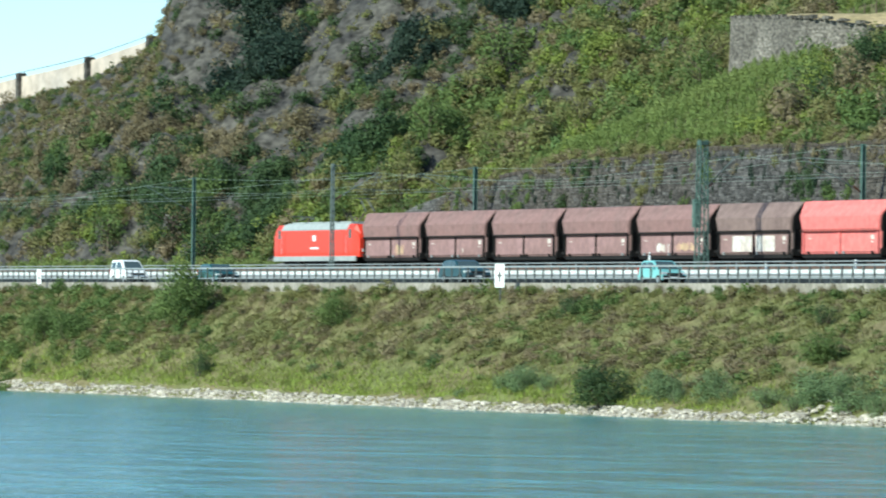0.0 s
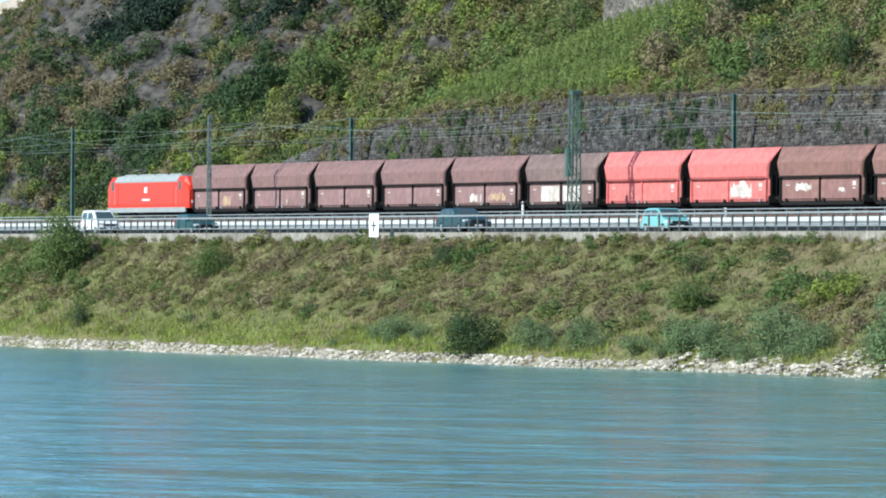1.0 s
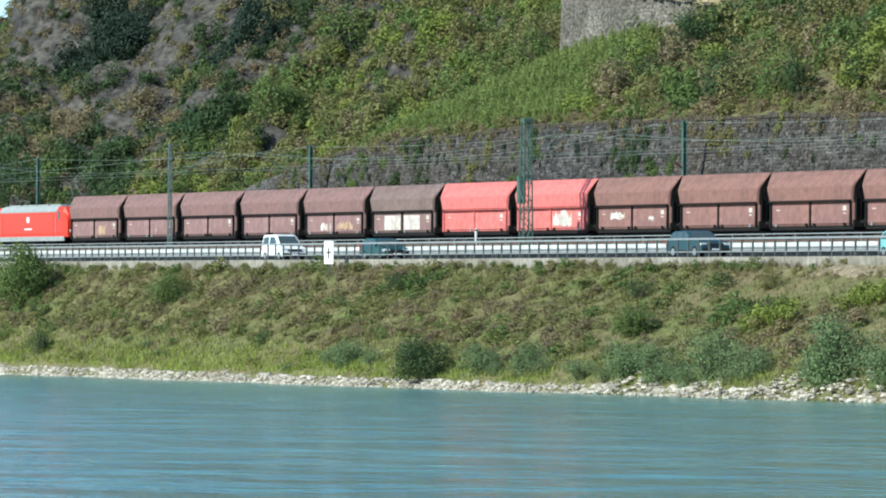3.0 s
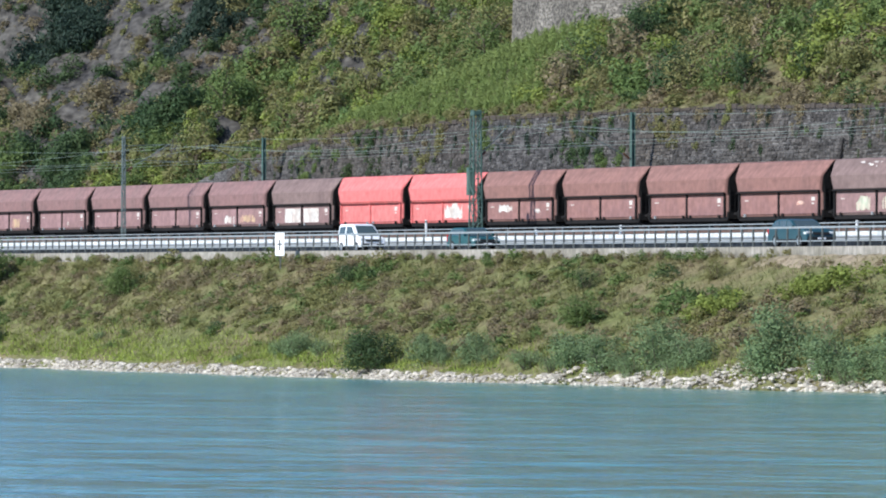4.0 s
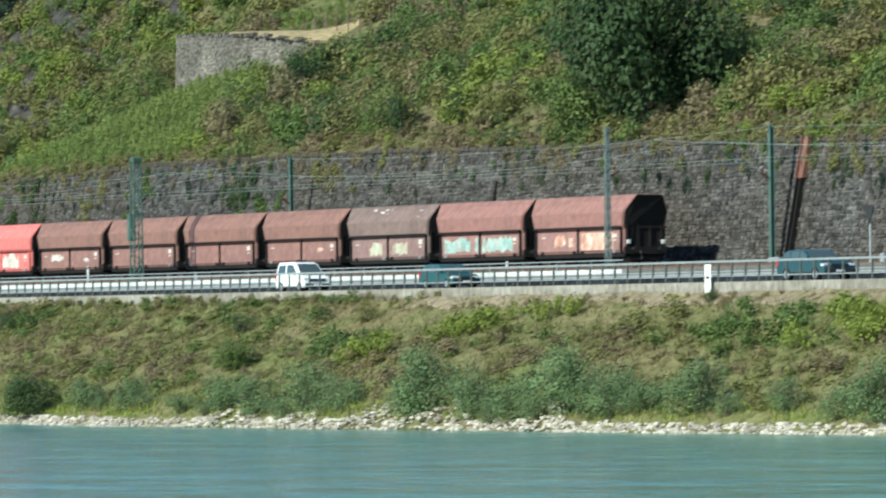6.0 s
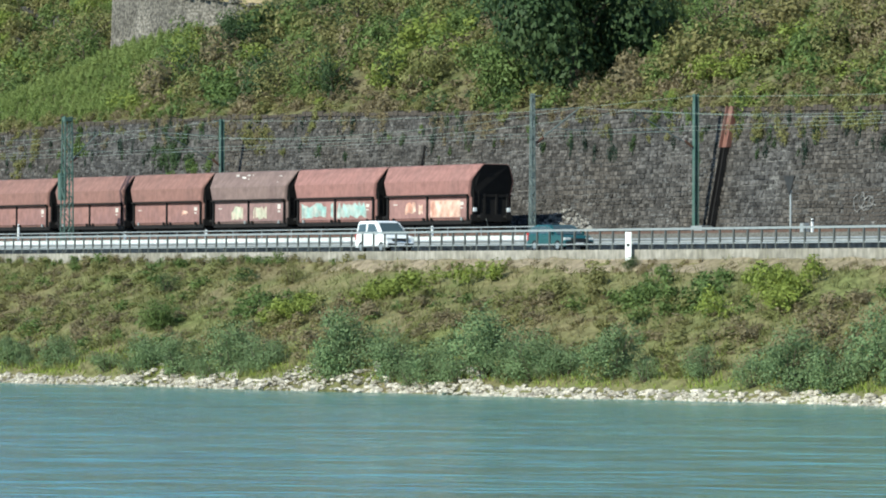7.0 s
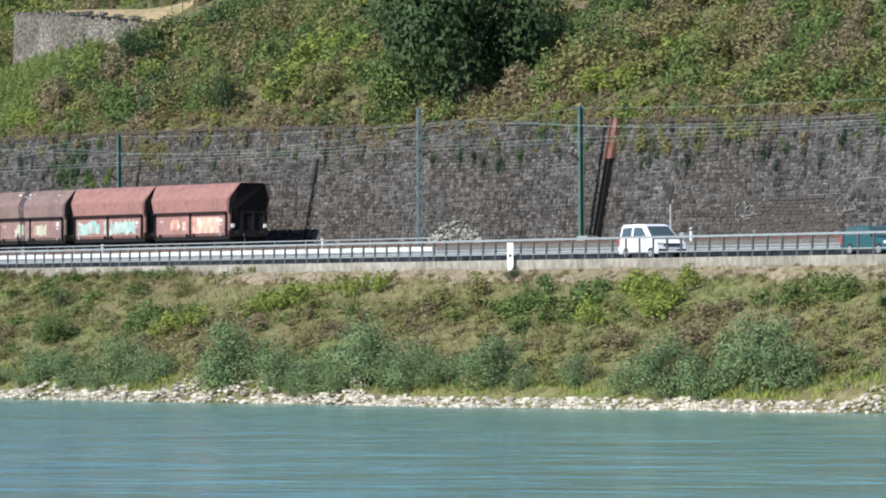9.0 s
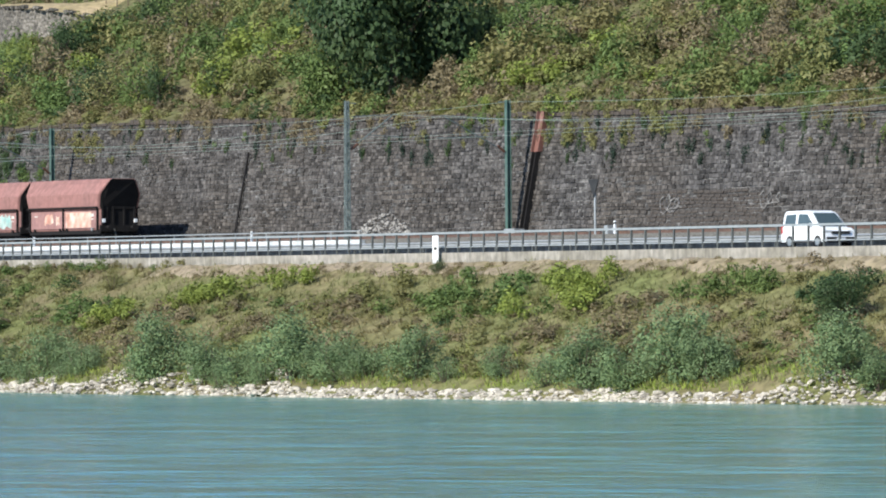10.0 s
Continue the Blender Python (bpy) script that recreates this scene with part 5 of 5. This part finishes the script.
def vine_stakes():
    bm = bmesh.new()
    rnd = random.Random(8)
    x = -58.0
    while x < -20:
        for y in (59.5, 61.5, 63.5, 65.5):
            z = hill_z(x, y)
            rod(bm, (x, y, z - 0.2), (x + rnd.uniform(-0.1, 0.1), y, z + 1.5), 0.05, 4)
        x += 1.9
    ob = part("vine_stakes", bm, M["wood"])
    tagged(ob, "weathered wooden stakes of the upper vineyard", "vine stakes", kind="stuff")


vine_stakes()


def bank_cover():
    rnd = random.Random(31)
    for i in range(1900):
        x = rnd.uniform(-125, 165)
        s = shore_y(x)
        t = rnd.random()
        y = s + 1.6 + t * (11.0 - s - 1.8)
        n = noise.noise(Vector((x * 0.07, y * 0.16, 2.0)))
        n2 = noise.noise(Vector((x * 0.2, y * 0.3, 7.0)))
        if x > 55 and t > 0.7:
            if rnd.random() < 0.9:
                continue
        if t < 0.2 and x < 30 and rnd.random() < 0.85:
            continue
        if n2 < -0.1 and rnd.random() < 0.6:
            continue
        u = rnd.random() * 0.8 + (0.36 if x > 45 and t > 0.3 else 0.2) + 0.6 * n
        kind = "dark" if u < 0.1 else "mid" if u < 0.42 else "olive" if u < 0.82 else "brown"
        if x < -60:
            kind = "mid" if rnd.random() < 0.5 else "olive" if rnd.random() < 0.6 else kind
        scrub(x, y, bank_z(x, y) - 0.12, rnd.uniform(0.35, 0.8) + 0.4 * rnd.random() ** 4, kind, rnd, rnd.uniform(0.5, 0.9))
    for i in range(300):
        x, y = rnd.uniform(-125, 62), rnd.uniform(10.4, 11.1)
        scrub(x, y, bank_z(x, y) + 0.05, rnd.uniform(0.25, 0.48), "olive" if rnd.random() < 0.5 else "mid" if rnd.random() < 0.6 else "brown", rnd, 0.9)
    for i in range(190):
        x, y = rnd.uniform(52, 165), rnd.uniform(9.4, 11.0)
        scrub(x, y, bank_z(x, y) - 0.1, rnd.uniform(0.2, 0.42), "brown" if rnd.random() < 0.75 else "olive", rnd, 0.8)
    for cx, cy, k, kd, sp in ((74.8, 6.4, 16, "yellow", 1.5), (82.1, 7.8, 5, "yellow", 1.0), (113.9, 6.0, 19, "yellow", 2.1), (68.4, 3.3, 8, "yellow", 1.2), (101.5, 6.2, 14, "mid", 1.9), (62.5, 4.6, 16, "mid", 1.7), (107.4, 5.7, 12, "mid", 1.6), (-62.6, 9.0, 26, "mid", 3.0), (-82.9, 7.0, 46, "mid", 5.0), (-72, 3.5, 22, "mid", 4.0), (-98, 6.5, 40, "mid", 6.0), (92.5, 6.5, 12, "olive", 2.0), (135.4, 7.3, 10, "dark", 1.5), (-18.4, 8.5, 8, "brown", 1.5), (127.5, 7.4, 12, "mid", 1.8)):
        for i in range(k):
            x, y = cx + rnd.gauss(0, sp), cy + rnd.gauss(0, sp * 0.5)
            y = min(y, 10.8)
            scrub(x, y, bank_z(x, y) + (0.25 if kd == "yellow" else -0.05), rnd.uniform(0.6, 1.05), kd, rnd, 0.9)


bank_cover()
NAMES = {"deep": "shade_dark_scrub", "dark": "dark_scrub", "mid": "green_scrub", "olive": "olive_scrub", "yellow": "yellow_scrub", "brown": "dry_scrub", "vine": "vineyard_vines"}
LABELS = {"deep": "bushes darkened for shade in the rock hollows, and dark wall tufts", "dark": "dark green bushes in the hollows of the slope", "mid": "green bushes over hillside and river bank", "olive": "olive-green sun-dried scrub over the slopes", "yellow": "yellow-green creeper and young bushes",
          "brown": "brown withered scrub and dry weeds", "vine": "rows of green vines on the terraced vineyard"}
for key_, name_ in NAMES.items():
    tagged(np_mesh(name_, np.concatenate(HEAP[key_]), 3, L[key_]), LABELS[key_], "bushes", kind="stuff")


def grass():
    r = np.random.RandomState(5)
    for name, key, n, lab in (("dry_grass", "grass", 19000, "dry and green grass tufts on the bank"), ("fresh_grass", "fresh", 9000, "fresh green grass along the water")):
        tris = []
        for i in range(n):
            x = r.uniform(-125, 165)
            s = shore_y(x)
            if key == "grass":
                y = r.uniform(s + 1.2, 11.15)
            else:
                y = s + 0.9 + abs(r.normal(0, 1.7))
                if x > 40 and r.rand() < 0.5:
                    continue
            if y > 11.1 or (x > 56 and y > 9.7 and r.rand() < 0.7):
                continue
            z = bank_z(x, y) - 0.03
            for k in range(4):
                a = r.uniform(0, 6.28)
                h, lx, ly = r.uniform(0.15, 0.42), r.normal(0, 0.15), r.normal(0, 0.15)
                ox, oy = r.normal(0, 0.15, 2)
                w = 0.035
                tris.append(((x + ox - w * math.cos(a), y + oy - w * math.sin(a), z), (x + ox + w * math.cos(a), y + oy + w * math.sin(a), z), (x + ox + lx, y + oy + ly, z + h)))
        tagged(np_mesh(name, np.array(tris), 3, L[key]), lab, "grass", kind="stuff")


grass()


def verge_z(x, y):
    # bare soil that dives unevenly under the grass towards the slope
    n = noise.noise(Vector((x * 0.5, y * 0.9, 3.0)))
    return bank_z(x, y) + 0.1 + 0.12 * n - 0.16 * max(0.0, 10.3 - y) - 0.3 * max(0.0, 60.0 - x)


grid("verge", [56 + 0.8 * i for i in range(150)], [8.9 + 0.3 * i for i in range(8)], verge_z, M["soil_verge"], "strip of bare dry brown soil below the road edge")


def bush(x, y, r, kind, seed, tall=1.0, label="", n=900, ground=None):
    b = empty("bush", x, y, (bank_z(x, y) if ground is None else ground) - 0.1)
    rnd = random.Random(seed)
    bm = bmesh.new()
    for i in range(6):
        a = rnd.uniform(0, 6.28)
        rod(bm, (0.1 * math.cos(a), 0.1 * math.sin(a), 0), (r * 0.55 * math.cos(a), r * 0.55 * math.sin(a), r * tall * rnd.uniform(0.8, 1.3)), 0.04, 5, 0.012)
    part("branchwork", bm, M["wood"], b)
    q = crown_points(n, 22, seed, 0.95, 0.036)
    # a few long shoots break the outline
    k = np.random.RandomState(seed).rand(n) < 0.1
    q[k] += (q[k].mean(1, keepdims=True) * 0.22)
    np_mesh("leaves", placed(q, 0, 0, r * tall * 0.78, r, r * tall, 0), 4, L[kind], b)
    return tagged(b, label, "bush", "bushes on the river bank")


SHRUBS = [(37.0, -2.8, 2.10, "dark", 0.85), (-37.8, 1.3, 1.15, "dark", 1.1), (-57.1, 7.3, 2.70, "mid", 1.2), (-27.7, 7.1, 1.60, "mid", 0.9), (9.3, 7.8, 1.20, "dark", 1.0), (23.7, -1.9, 1.38, "grey", 0.9), (21.8, -2.0, 0.94, "grey", 1.08),
          (27.5, -1.8, 1.03, "grey", 0.8), (45.3, -3.1, 1.44, "grey", 1.0), (47.5, -3.2, 0.79, "grey", 0.86), (52.8, -3.5, 1.44, "grey", 0.9), (54.6, -3.6, 0.84, "grey", 0.99), (55.9, 1.2, 1.40, "mid", 0.9), (59.3, -3.5, 1.26, "grey", 0.8),
          (64.9, -3.5, 1.72, "grey", 1.0), (62.6, -3.6, 0.88, "grey", 0.95), (68.4, -3.5, 1.61, "grey", 1.0), (71.1, -3.6, 0.86, "grey", 0.96), (74.9, -3.5, 2.07, "grey", 1.0), (72.1, -3.6, 1.03, "grey", 0.95), (78.5, -3.5, 1.61, "grey", 0.9),
          (76.5, -3.6, 0.81, "grey", 0.85), (88.1, -3.5, 2.42, "grey", 1.05), (85.7, -3.6, 1.27, "grey", 0.83), (92.7, -3.4, 1.95, "grey", 0.95), (95.1, -3.5, 1.01, "grey", 0.91), (102.4, -3.1, 2.42, "grey", 1.1), (104.9, -3.2, 1.41, "grey", 0.95),
          (97.5, -3.3, 1.84, "grey", 0.9), (99.9, -3.4, 1.28, "grey", 0.84), (106.6, -3.0, 1.84, "grey", 0.9), (109.2, -3.1, 1.27, "grey", 0.95), (114.1, -2.8, 1.95, "grey", 1.0), (117.1, -2.9, 1.07, "grey", 0.88), (109.7, -2.9, 1.38, "grey", 0.8),
          (107.5, -3.0, 0.89, "grey", 0.96), (120.3, -1.8, 1.26, "grey", 1.0), (128.6, -2.2, 1.95, "grey", 1.0), (125.8, -2.3, 1.28, "grey", 1.08), (132.3, -1.8, 1.72, "grey", 1.0), (129.5, -1.9, 0.98, "grey", 0.81), (136.7, -1.7, 2.42, "grey", 1.05),
          (138.9, -1.8, 1.62, "grey", 1.08), (138.1, -0.9, 1.10, "dark", 0.9), (148.0, -0.6, 2.18, "grey", 1.0), (150.7, -0.7, 1.33, "grey", 1.03), (-77.7, 5.6, 1.80, "mid", 1.0), (-84.8, 6.5, 1.90, "mid", 1.1), (-101.6, 4.9, 1.49, "grey", 1.0),
          (-98.6, 4.8, 0.85, "grey", 0.90), (14.6, -1.8, 0.57, "grey", 0.9), (-18.8, 2.0, 0.57, "grey", 0.9), (45.4, 6.9, 0.90, "dark", 1.0), (59.3, 7.9, 0.90, "olive", 1.0), (93.6, 10.0, 0.6, "dark", 0.9), (140.7, 3.9, 1.40, "dark", 1.3)]
WORDS = {"dark": "dense dark green bush on the river bank", "mid": "leafy green bush on the grassy bank", "grey": "grey-green willow bush above the shore stones", "olive": "olive-green dry bush on the bank"}
for i_, (x_, y_, r_, k_, t_) in enumerate(SHRUBS):
    bush(x_, y_, r_ * (0.92 if k_ == "grey" else 1.0), k_, 100 + i_, t_ * 0.92, WORDS[k_], 5600 if r_ > 1.3 else 3000)


def tree(x, y, z, h, r, kind, seed, label, n=2600, lean=0.0, leaf=0.045):
    t = empty("tree", x, y, z - 0.3)
    rnd = random.Random(seed)
    bm = bmesh.new()
    rod(bm, (0, 0, 0), (lean * 0.5, 0, h * 0.55), 0.035 * h, 10, 0.018 * h)
    for i in range(9):
        a, b = rnd.uniform(0, 6.28), rnd.uniform(0.25, 0.55)
        s = Vector((lean * 0.5 * b / 0.55, 0, h * b))
        e = Vector((r * 0.7 * math.cos(a) + lean, r * 0.7 * math.sin(a), h * (b + rnd.uniform(0.15, 0.35))))
        rod(bm, s, e, 0.014 * h, 6, 0.004 * h)
    part("trunk", bm, M["wood"], t)
    q = crown_points(n, 26, seed, 1.0, leaf)
    np_mesh("crown", placed(q, lean, 0, h * 0.47, r * 1.15, h * 0.56, 0), 4, L[kind], t)
    return tagged(t, label, "tree", "trees on the slope")


tree(39.4, 37.5, hill_z(39.4, 37.5) - 1.6, 14.5, 5.5, "dark", 501, "large dark green broadleaf tree above the masonry wall", 15000, 0.0, 0.03)
# lighter leaf colour paints the sunlit lower-left clumps of the large tree
tree(35.0, 35.6, hill_z(35.0, 35.6) - 0.8, 5.6, 2.5, "mid", 502, "tree below the large broadleaf tree, leaves coloured lighter for its sunlit side", 4000)
TREES = [(7.0, 35.6, 4.2, 1.7, "mid"), (10.5, 35.4, 4.0, 1.3, "dark"), (-22, 43.8, 4.5, 1.8, "dark"), (-27, 42, 4.0, 1.8, "mid"), (-20, 39, 4.0, 1.9, "dark"), (-3, 37, 3.6, 1.6, "dark"), (1.5, 36.0, 3.8, 1.8, "olive"), (17, 37, 3.0, 1.6, "dark"),
         (50, 41, 4.0, 2.0, "mid"), (-100, 42, 5.5, 2.4, "olive"), (-93, 40, 4.8, 2.2, "mid"), (-106, 47, 5, 2.2, "mid"), (-85, 44, 4.6, 2.1, "olive"), (-78, 48, 4.4, 2.0, "olive"), (-70, 40, 3.6, 1.6, "olive"), (-80, 38, 3.4, 1.6, "yellow"),
         (-140, 37, 6.0, 2.8, "dark"), (-131, 36.6, 5.2, 2.4, "dark"), (-158, 37.5, 4.6, 2.2, "mid"), (-65, 52, 4.4, 2.1, "mid"), (-72, 56, 4.6, 2.4, "olive"), (-121, 60, 6, 2.6, "mid"), (-20, 52, 4, 1.9, "mid"), (-8, 47, 4.2, 2.0, "olive"), (22, 46, 4.4, 2.2, "mid"), (62, 42, 3.8, 1.9, "olive"), (75, 41, 3.6, 1.9, "mid")]
for i_, (x_, y_, h_, r_, k_) in enumerate(TREES):
    tree(x_, y_, hill_z(x_, y_), h_, r_, k_, 600 + i_, {"dark": "small dark green tree on the steep slope", "mid": "small green tree on the steep slope", "olive": "small olive-green tree on the dry slope", "yellow": "small yellow-green tree on the dry slope"}[k_], 1500)


# ---- shore stones ----
def stone_mesh(seed):
    rnd = random.Random(seed)
    bm = bmesh.new()
    bmesh.ops.create_icosphere(bm, subdivisions=1, radius=0.5)
    for v in bm.verts:
        v.co *= rnd.uniform(0.75, 1.2)
        v.co.z *= 0.7
    return bm


def shore_stones():
    rnd = random.Random(9)
    s = tagged(empty("shore_stones"), "band of pale rough stones along the waterline", "shore stones")
    protos = []
    for i in range(6):
        me = bpy.data.meshes.new("stone")
        b = stone_mesh(i)
        b.to_mesh(me)
        b.free()
        me.materials.append(M["shore"])
        protos.append(me)
    vs = [np.array([v.co[:] for v in me.vertices]) for me in protos]
    fs = [np.array([p.vertices[:] for p in me.polygons]) for me in protos]
    near = 0
    heap = []
    for i in range(8600):
        x = rnd.uniform(-125, 168)
        piles = max(math.exp(-((x - a) / 2.2) ** 2) for a in (75.0, 84.0, 90.5, 66, 100, 147))
        y = shore_y(x) - 0.3 + rnd.random() ** 1.3 * (0.95 + 2.0 * piles)
        sc = rnd.uniform(0.1, 0.27) + 0.3 * rnd.random() ** 7
        z = bank_z(x, y) + sc * 0.12 + piles * 0.25 * rnd.random()
        m = Matrix.Translation((x, y, z)) @ Matrix.Rotation(rnd.uniform(0, 6.28), 4, "Z") @ Matrix.Rotation(rnd.uniform(-0.4, 0.4), 4, "X") @ Matrix.Diagonal((sc * rnd.uniform(0.9, 1.6), sc, sc, 1))
        k = rnd.randrange(6)
        if 80 < x < 150 and sc > 0.235 and near < 290:
            ob = new("stone", protos[k])
            ob.parent = s
            ob.matrix_basis = m
            near += 1
        else:
            a = np.array(m)
            w = vs[k] @ a[:3, :3].T + a[:3, 3]
            heap.append(w[fs[k]])
    tagged(np_mesh("rubble", np.concatenate(heap), 3, M["shore"], s), kind="stuff")


shore_stones()


def motions():
    for thing, off in TRAIN:
        rows = []
        for t, x in TAIL:
            x += off
            rows.append((t, pose(x, 27.0, rail_z(x), 0, 0.355, 0)))
        walk(thing, rows)
    for car_thing, places, ahead in DRIVES:
        walk(car_thing, [(t, pose(x + ahead, LANE, road_z(x + ahead), 0, 0.33, 0)) for t, x in places])


motions()
